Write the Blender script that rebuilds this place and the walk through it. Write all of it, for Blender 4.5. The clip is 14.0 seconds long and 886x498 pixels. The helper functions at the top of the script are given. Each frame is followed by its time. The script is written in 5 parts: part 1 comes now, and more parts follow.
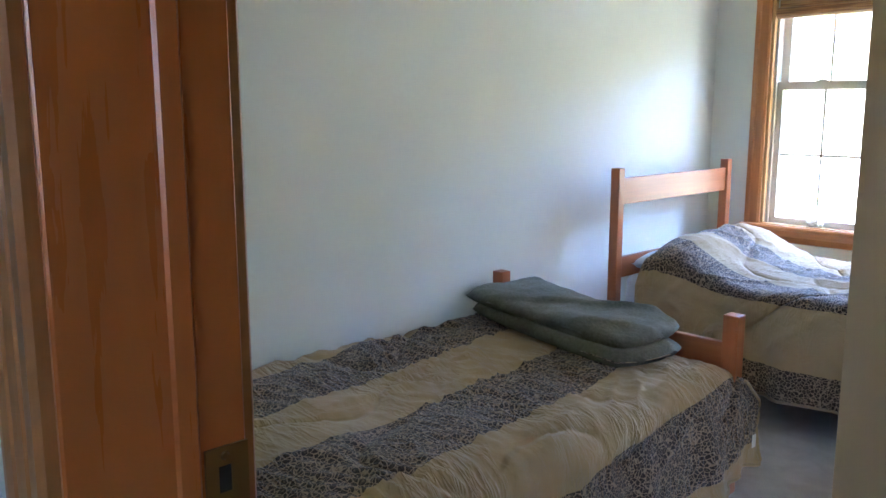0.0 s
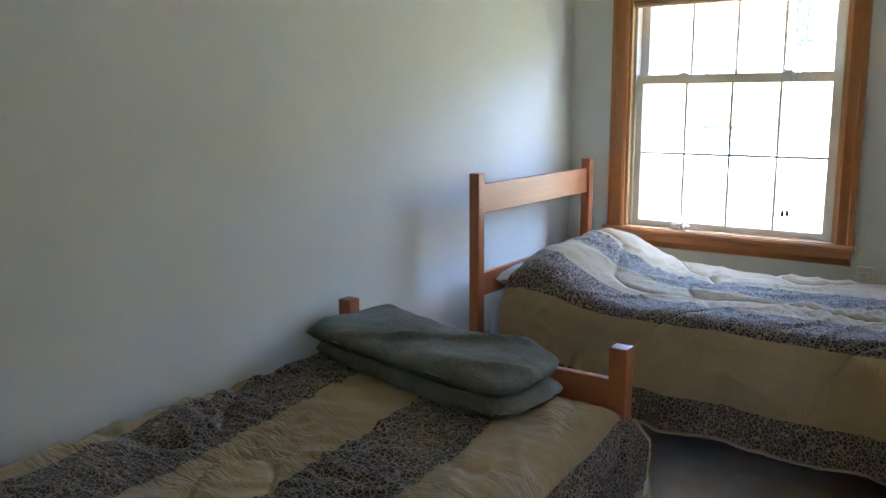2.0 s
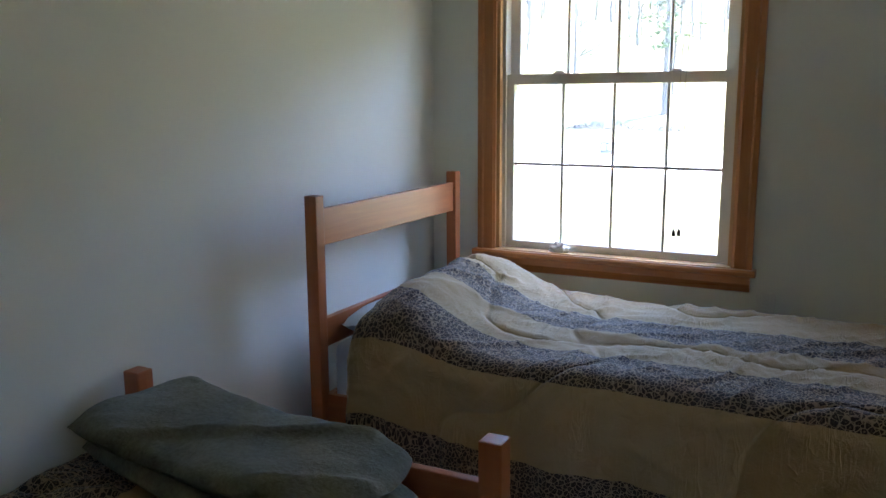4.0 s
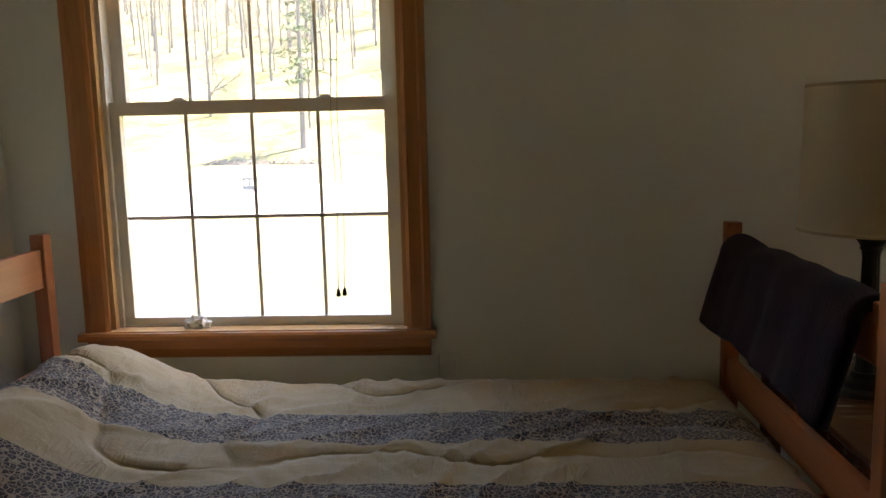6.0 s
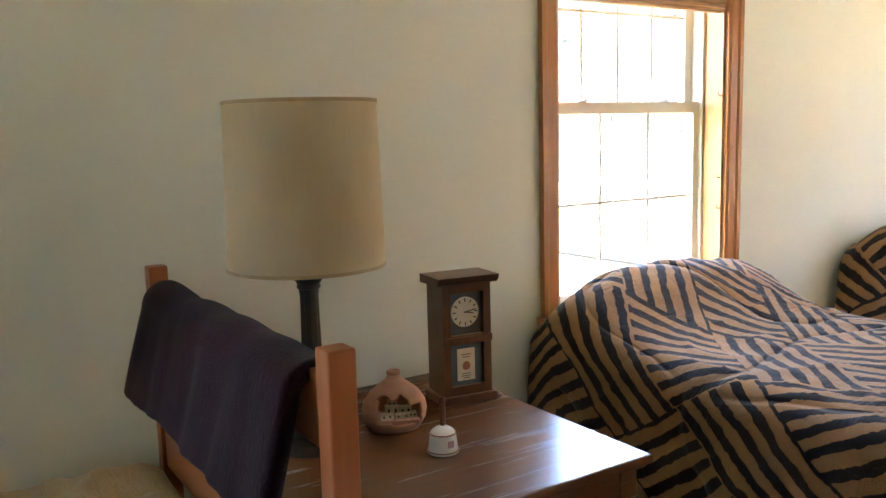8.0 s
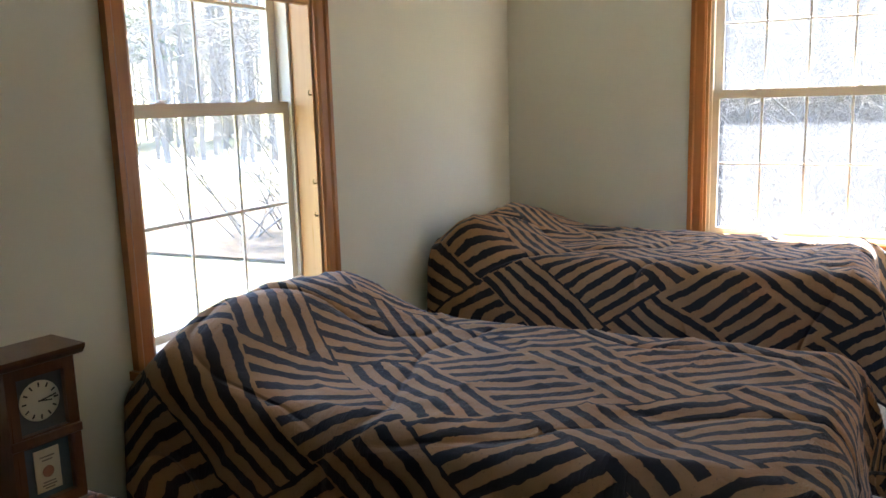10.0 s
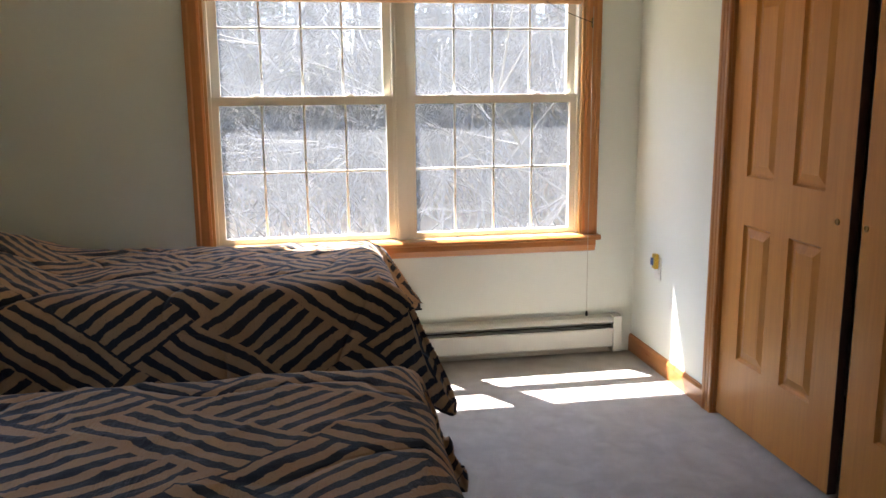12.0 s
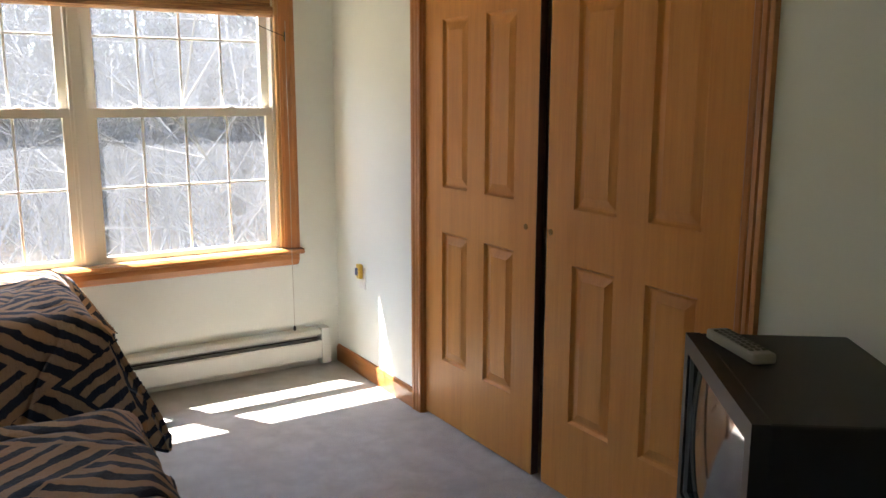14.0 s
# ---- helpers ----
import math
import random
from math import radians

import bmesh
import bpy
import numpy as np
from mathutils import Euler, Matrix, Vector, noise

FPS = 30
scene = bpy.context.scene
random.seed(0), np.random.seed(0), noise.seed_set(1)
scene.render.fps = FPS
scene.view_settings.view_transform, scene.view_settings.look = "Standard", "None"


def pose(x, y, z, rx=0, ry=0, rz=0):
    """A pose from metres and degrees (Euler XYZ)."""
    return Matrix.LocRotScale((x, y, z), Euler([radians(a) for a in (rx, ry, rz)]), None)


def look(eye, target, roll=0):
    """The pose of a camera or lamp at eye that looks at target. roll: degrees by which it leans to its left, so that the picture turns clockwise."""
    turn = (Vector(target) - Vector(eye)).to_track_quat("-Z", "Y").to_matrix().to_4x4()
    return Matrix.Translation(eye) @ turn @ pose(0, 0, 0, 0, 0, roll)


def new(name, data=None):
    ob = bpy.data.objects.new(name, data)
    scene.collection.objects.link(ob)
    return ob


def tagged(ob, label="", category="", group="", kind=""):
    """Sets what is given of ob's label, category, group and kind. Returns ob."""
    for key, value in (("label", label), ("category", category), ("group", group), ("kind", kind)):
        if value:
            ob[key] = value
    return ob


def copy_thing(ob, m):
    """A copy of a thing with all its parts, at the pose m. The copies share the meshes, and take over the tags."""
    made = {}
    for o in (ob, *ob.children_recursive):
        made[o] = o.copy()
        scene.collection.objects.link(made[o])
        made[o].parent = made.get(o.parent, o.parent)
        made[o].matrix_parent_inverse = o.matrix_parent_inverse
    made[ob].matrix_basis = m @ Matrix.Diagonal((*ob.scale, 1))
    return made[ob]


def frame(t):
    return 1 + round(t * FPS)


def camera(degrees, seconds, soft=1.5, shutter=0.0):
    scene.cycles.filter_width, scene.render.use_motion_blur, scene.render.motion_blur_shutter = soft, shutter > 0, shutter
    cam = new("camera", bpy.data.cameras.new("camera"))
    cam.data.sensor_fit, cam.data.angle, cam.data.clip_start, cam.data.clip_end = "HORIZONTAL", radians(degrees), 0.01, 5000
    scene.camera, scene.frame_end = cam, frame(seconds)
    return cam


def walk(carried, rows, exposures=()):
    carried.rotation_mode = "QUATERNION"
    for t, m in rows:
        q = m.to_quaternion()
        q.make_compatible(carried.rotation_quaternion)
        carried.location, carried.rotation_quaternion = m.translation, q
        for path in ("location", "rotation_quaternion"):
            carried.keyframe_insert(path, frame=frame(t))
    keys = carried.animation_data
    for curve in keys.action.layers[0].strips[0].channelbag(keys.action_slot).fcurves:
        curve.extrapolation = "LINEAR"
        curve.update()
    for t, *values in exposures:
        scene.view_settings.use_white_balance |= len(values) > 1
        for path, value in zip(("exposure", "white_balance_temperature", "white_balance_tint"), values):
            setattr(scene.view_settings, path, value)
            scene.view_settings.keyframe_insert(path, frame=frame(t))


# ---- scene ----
cam = camera(56.1, 14.0)
PATH = [
    (0, (2.303, -4.275, 1.274), (0.883, -2.907, 0.937), 0.0),
    (0.5, (2.214, -4.229, 1.282), (0.924, -2.743, 0.925), -0.2),
    (1, (2.131, -4.14, 1.287), (0.921, -2.588, 0.934), -0.2),
    (1.5, (2.035, -4.005, 1.296), (0.847, -2.434, 0.948), -0.2),
    (2, (1.968, -3.885, 1.292), (0.824, -2.284, 0.938), -0.3),
    (2.2, (1.932, -3.828, 1.292), (0.826, -2.201, 0.934), -0.3),
    (4.3, (1.699, -3.173, 1.303), (0.854, -1.394, 0.957), -0.4),
    (4.5, (1.687, -3.108, 1.295), (0.886, -1.307, 0.957), -0.5),
    (5, (1.625, -2.936, 1.309), (0.983, -1.069, 0.992), -0.9),
    (5.5, (1.542, -2.781, 1.306), (1.158, -0.843, 0.995), -1.2),
    (6, (1.536, -2.606, 1.296), (1.432, -0.63, 1.009), -1.4),
    (6.5, (1.675, -2.444, 1.297), (1.762, -0.465, 1.021), -1.4),
    (7, (1.724, -2.352, 1.29), (2.113, -0.41, 1.015), -1.2),
    (7.5, (1.749, -2.257, 1.294), (2.502, -0.426, 1.016), -1.2),
    (8, (1.764, -2.186, 1.304), (2.841, -0.523, 1.028), -1.5),
    (8.2, (1.765, -2.164, 1.313), (2.954, -0.579, 1.035), -1.5),
    (10.3, (2.026, -1.752, 1.395), (3.843, -1.002, 1.027), -1.4),
    (10.5, (2.068, -1.716, 1.4), (3.923, -1.072, 1.021), -1.1),
    (11, (2.113, -1.616, 1.408), (4.048, -1.279, 1.03), -0.4),
    (11.1, (2.121, -1.605, 1.409), (4.067, -1.334, 1.034), -0.6),
    (11.5, (2.161, -1.582, 1.415), (4.126, -1.572, 1.039), -0.4),
    (12, (2.208, -1.506, 1.435), (4.143, -1.843, 1.056), -0.5),
    (12.5, (2.228, -1.436, 1.454), (4.093, -2.052, 1.079), -0.7),
    (13, (2.245, -1.417, 1.449), (4.036, -2.228, 1.085), -0.5),
    (13.5, (2.259, -1.41, 1.457), (3.982, -2.359, 1.097), -0.2),
    (14, (2.264, -1.421, 1.456), (3.938, -2.455, 1.097), 0.1),
]
EXPOSURES = [(0.0, 5.6, 5050, 20), (1.0, 5.3, 5200, 16), (2.2, 4.85, 5350, 16), (4.3, 4.05, 5500, 18), (5.0, 3.8, 6000, 22), (5.5, 3.5, 6500, 21), (6.0, 3.55, 7200, 22), (6.5, 3.9, 8300, 23), (7.0, 5.4, 7100, 20),
             (7.5, 5.75, 6500, 18), (8.2, 5.3, 6150, 15), (10.3, 4.15, 5900, 13), (11.0, 3.85, 5950, 14), (12.5, 3.45, 6100, 15), (14.0, 3.65, 6100, 14)]
walk(cam, [(t, look(eye, target, roll)) for t, eye, target, roll in PATH], EXPOSURES)

# ---- world and sun ----
SUN = Vector((0.40, 0.255, 1.0)).normalized()
world = bpy.data.worlds.new("sky")
scene.world = world
world.use_nodes = True
wn = world.node_tree.nodes
sky = wn.new("ShaderNodeTexSky")
sky.sky_type, sky.sun_disc = "NISHITA", False
sky.sun_elevation = math.asin(SUN.z)
sky.sun_rotation = math.atan2(SUN.x, SUN.y)
world.node_tree.links.new(sky.outputs[0], wn["Background"].inputs[0])
wn["Background"].inputs[1].default_value = 0.15
sun = new("sun", bpy.data.lights.new("sun", "SUN"))
sun.data.energy, sun.data.angle, sun.data.color = 5.0, radians(0.5), (1.0, 0.95, 0.86)
sun.matrix_world = look(SUN * 40, (0, 0, 0))

# ---- materials ----
def mat(name, color, rough=0.5, metal=0.0, spec=0.5):
    m = bpy.data.materials.new(name)
    m.use_nodes = True
    b = m.node_tree.nodes["Principled BSDF"]
    b.inputs["Base Color"].default_value = (*color, 1)
    b.inputs["Roughness"].default_value = rough
    b.inputs["Metallic"].default_value = metal
    b.inputs["Specular IOR Level"].default_value = spec
    return m, m.node_tree, b


def node(nt, kind, **values):
    n = nt.nodes.new(kind)
    for key, value in values.items():
        n.inputs[key].default_value = value
    return n


def mix(nt, fac, a, b):
    n = nt.nodes.new("ShaderNodeMix")
    n.data_type = "RGBA"
    for socket, value in ((n.inputs[0], fac), (n.inputs[6], a), (n.inputs[7], b)):
        if isinstance(value, bpy.types.NodeSocket):
            nt.links.new(value, socket)
        elif isinstance(value, (int, float)):
            socket.default_value = value
        else:
            socket.default_value = (*value, 1)
    return n.outputs[2]


def maths(nt, op, a, b=0.0, c=0.0):
    n = nt.nodes.new("ShaderNodeMath")
    n.operation = op
    for socket, value in zip(n.inputs, (a, b, c)):
        if isinstance(value, bpy.types.NodeSocket):
            nt.links.new(value, socket)
        else:
            socket.default_value = value
    return n.outputs[0]


def ramp(nt, fac, stops, interp="LINEAR"):
    n = nt.nodes.new("ShaderNodeValToRGB")
    n.color_ramp.interpolation = interp
    els = n.color_ramp.elements
    while len(els) < len(stops):
        els.new(0.5)
    for el, (p, v) in zip(els, stops):
        el.position = p
        el.color = (v, v, v, 1) if isinstance(v, (int, float)) else (*v, 1)
    nt.links.new(fac, n.inputs[0])
    return n.outputs[0]


def coords(nt, scale=(1, 1, 1), kind="Object"):
    tc = nt.nodes.new("ShaderNodeTexCoord")
    mp = nt.nodes.new("ShaderNodeMapping")
    mp.inputs["Scale"].default_value = scale
    nt.links.new(tc.outputs[kind], mp.inputs[0])
    return mp.outputs[0]


def noise_tex(nt, vec, scale, detail=3.0, rough=0.55, dist=0.0):
    n = node(nt, "ShaderNodeTexNoise", Scale=scale, Detail=detail, Roughness=rough, Distortion=dist)
    nt.links.new(vec, n.inputs["Vector"])
    return n.outputs[0]


def bump(nt, b, height, strength=0.3, distance=0.01):
    n = node(nt, "ShaderNodeBump", Strength=strength, Distance=distance)
    nt.links.new(height, n.inputs["Height"])
    nt.links.new(n.outputs[0], b.inputs["Normal"])


def set_color(nt, b, out):
    nt.links.new(out, b.inputs["Base Color"])


def paint(name, color, rough=0.6, vary=0.06):
    m, nt, b = mat(name, color, rough, 0, 0.35)
    v = coords(nt)
    big = noise_tex(nt, v, 0.9, 3)
    dark = tuple(c * (1 - vary) for c in color)
    light = tuple(min(c * (1 + vary), 1) for c in color)
    set_color(nt, b, mix(nt, ramp(nt, big, ((0.3, 0), (0.7, 1))), dark, light))
    bump(nt, b, noise_tex(nt, v, 260, 2), 0.12, 0.002)
    return m


def wood(name, light, dark, axis=2, rough=0.35, grain=1.0, spec=0.5, amount=0.7):
    """Stained wood, its grain along one axis of the object."""
    m, nt, b = mat(name, light, rough, 0, spec)
    stretch = [22.0 * grain] * 3
    stretch[axis] = 1.1 * grain
    v = coords(nt, tuple(stretch))
    info = nt.nodes.new("ShaderNodeObjectInfo")
    shift = nt.nodes.new("ShaderNodeVectorMath")
    shift.operation = "ADD"
    nt.links.new(v, shift.inputs[0])
    nt.links.new(maths(nt, "MULTIPLY", info.outputs["Random"], 40.0), shift.inputs[1])
    v = shift.outputs[0]
    fine = noise_tex(nt, v, 2.2, 5, 0.65, 0.4)
    broad = noise_tex(nt, v, 0.35, 3, 0.5, 0.8)
    f = maths(nt, "ADD", maths(nt, "MULTIPLY", fine, 0.6), maths(nt, "MULTIPLY", broad, 0.5))
    tone = ramp(nt, f, ((0.38, amount), (0.68, 0.0)))
    col = mix(nt, tone, light, dark)
    shade = maths(nt, "MULTIPLY_ADD", info.outputs["Random"], 0.16, 0.0)
    set_color(nt, b, mix(nt, shade, col, dark))
    nt.links.new(maths(nt, "MULTIPLY_ADD", fine, 0.22, rough - 0.1), b.inputs["Roughness"])
    bump(nt, b, fine, 0.12, 0.003)
    return m


WALL = paint("wall_paint", (0.74, 0.745, 0.66), 0.62)
CEIL = paint("ceiling_paint", (0.78, 0.77, 0.72), 0.8)
TRIM = wood("stained_trim", (0.50, 0.21, 0.06), (0.30, 0.105, 0.028), 2, 0.3)
TRIM_H = wood("stained_trim_level", (0.50, 0.21, 0.06), (0.30, 0.105, 0.028), 0, 0.3)
JAMB = wood("jamb_wood", (0.58, 0.165, 0.026), (0.47, 0.125, 0.019), 2, 0.28, 0.5, 0.5, 0.4)
BEDWOOD = wood("bed_wood", (0.43, 0.145, 0.045), (0.28, 0.08, 0.024), 2, 0.32)
BEDWOOD_H = wood("bed_wood_level", (0.43, 0.145, 0.045), (0.28, 0.08, 0.024), 1, 0.32)
BEDWOOD_X = wood("bed_wood_across", (0.43, 0.145, 0.045), (0.28, 0.08, 0.024), 0, 0.32)
CLOSET = wood("closet_door_wood", (0.62, 0.275, 0.062), (0.48, 0.185, 0.038), 2, 0.42, 1.6, 0.3, 0.8)
TABLEWOOD = wood("table_wood", (0.18, 0.078, 0.03), (0.125, 0.05, 0.019), 0, 0.24, 0.8, 0.6, 0.5)
CLOCKWOOD = wood("clock_wood", (0.16, 0.065, 0.025), (0.08, 0.03, 0.012), 2, 0.3, 3.0)
DOORPAINT = paint("entry_door_paint", (0.48, 0.33, 0.17), 0.45)
VINYL = paint("window_vinyl", (0.74, 0.69, 0.58), 0.4, 0.03)
GRILLE = paint("grille_white", (0.72, 0.70, 0.66), 0.45, 0.03)
HEATER = paint("heater_enamel", (0.66, 0.65, 0.58), 0.4, 0.04)
BLACKPL = mat("black_plastic", (0.012, 0.0105, 0.008), 0.42, 0, 0.3)[0]
# Near black, stands for the shade inside slots and holes.
SLOT_SHADE = mat("slot_shade", (0.01, 0.009, 0.008), 0.8)[0]
WHITEPL = mat("white_plastic", (0.72, 0.70, 0.64), 0.4)[0]
CORD = mat("blind_cord", (0.45, 0.40, 0.32), 0.8)[0]
BRASS = mat("worn_brass", (0.30, 0.18, 0.06), 0.42, 1.0)[0]
# Paler than the casing: daylight and sky sheen on the sill, put into colour.
SILL = wood("lit_sill", (0.62, 0.40, 0.20), (0.50, 0.29, 0.12), 0, 0.2)
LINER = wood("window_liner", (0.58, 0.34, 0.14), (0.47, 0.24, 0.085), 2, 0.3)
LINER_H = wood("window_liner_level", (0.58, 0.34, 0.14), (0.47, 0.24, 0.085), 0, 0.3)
SHEET = paint("white_sheet", (0.62, 0.68, 0.76), 0.8)


def carpet_material():
    m, nt, b = mat("carpet", (0.45, 0.42, 0.37), 0.95, 0, 0.1)
    v = coords(nt)
    mid = noise_tex(nt, v, 9, 4, 0.6, 0.3)
    fine = noise_tex(nt, v, 160, 3, 0.7)
    big = noise_tex(nt, v, 1.6, 3)
    c1 = mix(nt, ramp(nt, mid, ((0.38, 0), (0.64, 1))), (0.47, 0.435, 0.385), (0.60, 0.565, 0.51))
    c2 = mix(nt, ramp(nt, fine, ((0.35, 0.4), (0.65, 0))), c1, (0.27, 0.25, 0.22))
    set_color(nt, b, mix(nt, ramp(nt, big, ((0.4, 0.0), (0.75, 0.25))), c2, (0.36, 0.33, 0.28)))
    h = maths(nt, "ADD", maths(nt, "MULTIPLY", mid, 0.7), fine)
    bump(nt, b, h, 0.7, 0.012)
    b.inputs["Sheen Weight"].default_value = 0.3
    return m


def glass_material():
    m, nt, b = mat("window_glass", (1, 1, 1), 0.0)
    out = nt.nodes["Material Output"]
    tr = nt.nodes.new("ShaderNodeBsdfTransparent")
    tr.inputs[0].default_value = (0.93, 0.95, 0.95, 1)
    gl = node(nt, "ShaderNodeBsdfGlossy", Roughness=0.02)
    fr = node(nt, "ShaderNodeLayerWeight", Blend=0.12)
    mx = nt.nodes.new("ShaderNodeMixShader")
    nt.links.new(maths(nt, "MULTIPLY_ADD", maths(nt, "POWER", fr.outputs[1], 4.0), 0.35, 0.03), mx.inputs[0])
    nt.links.new(tr.outputs[0], mx.inputs[1])
    nt.links.new(gl.outputs[0], mx.inputs[2])
    # Faint translucent veil added to the pane to imitate glare haze.
    veil = nt.nodes.new("ShaderNodeBsdfTranslucent")
    veil.inputs[0].default_value = (0.85, 0.87, 0.9, 1)
    veil_mix = nt.nodes.new("ShaderNodeMixShader")
    streak = noise_tex(nt, coords(nt, (9, 9, 2.5)), 1.0, 4, 0.6)
    nt.links.new(maths(nt, "MULTIPLY_ADD", streak, 0.035, 0.012), veil_mix.inputs[0])
    nt.links.new(mx.outputs[0], veil_mix.inputs[1])
    nt.links.new(veil.outputs[0], veil_mix.inputs[2])
    nt.links.new(veil_mix.outputs[0], out.inputs[0])
    return m


def uv_axes(nt):
    uv = nt.nodes.new("ShaderNodeUVMap")
    uv.uv_map = "cloth"
    sp = nt.nodes.new("ShaderNodeSeparateXYZ")
    nt.links.new(uv.outputs[0], sp.inputs[0])
    return uv.outputs[0], sp.outputs[0], sp.outputs[1]


def weave(nt, b, uv, gathers=0.25):
    """Cloth relief: fine weave, soft puckers and the stitched quilting lines."""
    sm = nt.nodes.new("ShaderNodeUVMap")
    sm.uv_map = "quilting"
    sp = nt.nodes.new("ShaderNodeSeparateXYZ")
    nt.links.new(sm.outputs[0], sp.inputs[0])
    q = maths(nt, "ABSOLUTE", sp.outputs[0])
    groove = ramp(nt, q, ((0.004, 0.0), (0.03, 0.75), (0.10, 1.0)))
    pucker = noise_tex(nt, uv, 26, 4, 0.6, 0.8)
    h = maths(nt, "ADD", maths(nt, "MULTIPLY", groove, 1.0), maths(nt, "MULTIPLY", pucker, 0.42))
    mp = nt.nodes.new("ShaderNodeMapping")
    mp.inputs["Scale"].default_value = (34, 8, 1)
    mp.inputs["Rotation"].default_value = (0, 0, 0.35)
    nt.links.new(uv, mp.inputs[0])
    g = noise_tex(nt, mp.outputs[0], 1.0, 3, 0.55, 0.6)
    fold = maths(nt, "POWER", maths(nt, "SUBTRACT", 1.0, maths(nt, "ABSOLUTE", maths(nt, "MULTIPLY_ADD", g, 4.0, -2.0))), 3.0)
    where = ramp(nt, noise_tex(nt, uv, 3.1, 2), ((0.42, 0.0), (0.62, 1.0)))
    h = maths(nt, "ADD", h, maths(nt, "MULTIPLY", maths(nt, "MAXIMUM", fold, 0.0), maths(nt, "MULTIPLY", where, gathers)))
    h = maths(nt, "ADD", h, maths(nt, "MULTIPLY", noise_tex(nt, uv, 420, 2, 0.7), 0.06))
    bump(nt, b, h, 0.7, 0.014)


def leopard_material(name, start, period, share, gathers, skew=0.0, lowest=-9.0):
    """Cream cotton with lengthwise bands of small dark rosettes on grey."""
    m, nt, b = mat(name, (0.5, 0.42, 0.28), 0.9, 0, 0.15)
    uv, u, v = uv_axes(nt)
    wob = maths(nt, "MULTIPLY_ADD", noise_tex(nt, uv, 30, 2), 0.012, -0.006)
    p = maths(nt, "FRACT", maths(nt, "DIVIDE", maths(nt, "ADD", maths(nt, "MULTIPLY_ADD", u, skew, maths(nt, "SUBTRACT", v, start)), wob), period))
    band = maths(nt, "MULTIPLY", maths(nt, "LESS_THAN", p, share), maths(nt, "GREATER_THAN", v, lowest))
    warp = nt.nodes.new("ShaderNodeVectorMath")
    warp.operation = "MULTIPLY_ADD"
    nn = node(nt, "ShaderNodeTexNoise", Scale=45.0, Detail=2.0)
    nt.links.new(uv, nn.inputs["Vector"])
    nt.links.new(nn.outputs[1], warp.inputs[0])
    warp.inputs[1].default_value = (0.016, 0.016, 0)
    nt.links.new(uv, warp.inputs[2])
    vo = node(nt, "ShaderNodeTexVoronoi", Scale=78.0)
    vo.feature = "DISTANCE_TO_EDGE"
    nt.links.new(warp.outputs[0], vo.inputs["Vector"])
    spots = ramp(nt, vo.outputs[0], ((0.05, 0), (0.11, 1), (0.31, 1), (0.44, 0.45)))
    leo = mix(nt, spots, (0.32, 0.24, 0.155), (0.034, 0.026, 0.022))
    cream = mix(nt, noise_tex(nt, uv, 7, 4), (0.34, 0.24, 0.115), (0.44, 0.33, 0.175))
    set_color(nt, b, mix(nt, band, cream, leo))
    weave(nt, b, uv, gathers)
    b.inputs["Sheen Weight"].default_value = 0.2
    return m


def zebra_material(name, shift):
    """Tan cotton with black stripes that turn from one slanting block to the next."""
    m, nt, b = mat(name, (0.3, 0.2, 0.12), 0.9, 0, 0.15)
    uv, u, v = uv_axes(nt)
    sway = maths(nt, "MULTIPLY_ADD", noise_tex(nt, uv, 2.2, 2), 0.12, -0.06)
    rag = maths(nt, "MULTIPLY_ADD", noise_tex(nt, uv, 34, 3), 0.020, -0.010)
    uu = maths(nt, "ADD", maths(nt, "ADD", u, shift + 3.0), sway)
    vv = maths(nt, "ADD", maths(nt, "MULTIPLY", v, 1.1), 3.0)
    p = maths(nt, "ADD", maths(nt, "MULTIPLY", uu, 0.62), maths(nt, "MULTIPLY", vv, 0.78))
    q = maths(nt, "SUBTRACT", maths(nt, "MULTIPLY", uu, 0.62), maths(nt, "MULTIPLY", vv, 0.78))
    i = maths(nt, "FLOOR", maths(nt, "DIVIDE", p, 0.47))
    j = maths(nt, "FLOOR", maths(nt, "DIVIDE", q, 0.27))
    odd = maths(nt, "FLOORED_MODULO", maths(nt, "ADD", i, j), 2.0)
    ph = nt.nodes.new("ShaderNodeMix")
    nt.links.new(odd, ph.inputs[0])
    nt.links.new(p, ph.inputs[2])
    nt.links.new(q, ph.inputs[3])
    run = maths(nt, "ADD", maths(nt, "ADD", ph.outputs[0], rag), maths(nt, "MULTIPLY", j, 0.017))
    f = maths(nt, "FRACT", maths(nt, "DIVIDE", run, 0.063))
    width = maths(nt, "MULTIPLY_ADD", noise_tex(nt, uv, 5.0, 2), 0.40, 0.27)
    dark = maths(nt, "LESS_THAN", f, width)
    speck = ramp(nt, noise_tex(nt, uv, 120, 3, 0.8), ((0.62, 0), (0.68, 1)))
    tan = mix(nt, noise_tex(nt, uv, 9, 4), (0.27, 0.145, 0.066), (0.42, 0.245, 0.118))
    tan = mix(nt, maths(nt, "MULTIPLY", speck, 0.6), tan, (0.05, 0.035, 0.025))
    set_color(nt, b, mix(nt, dark, tan, (0.022, 0.02, 0.021)))
    weave(nt, b, uv)
    b.inputs["Sheen Weight"].default_value = 0.15
    return m


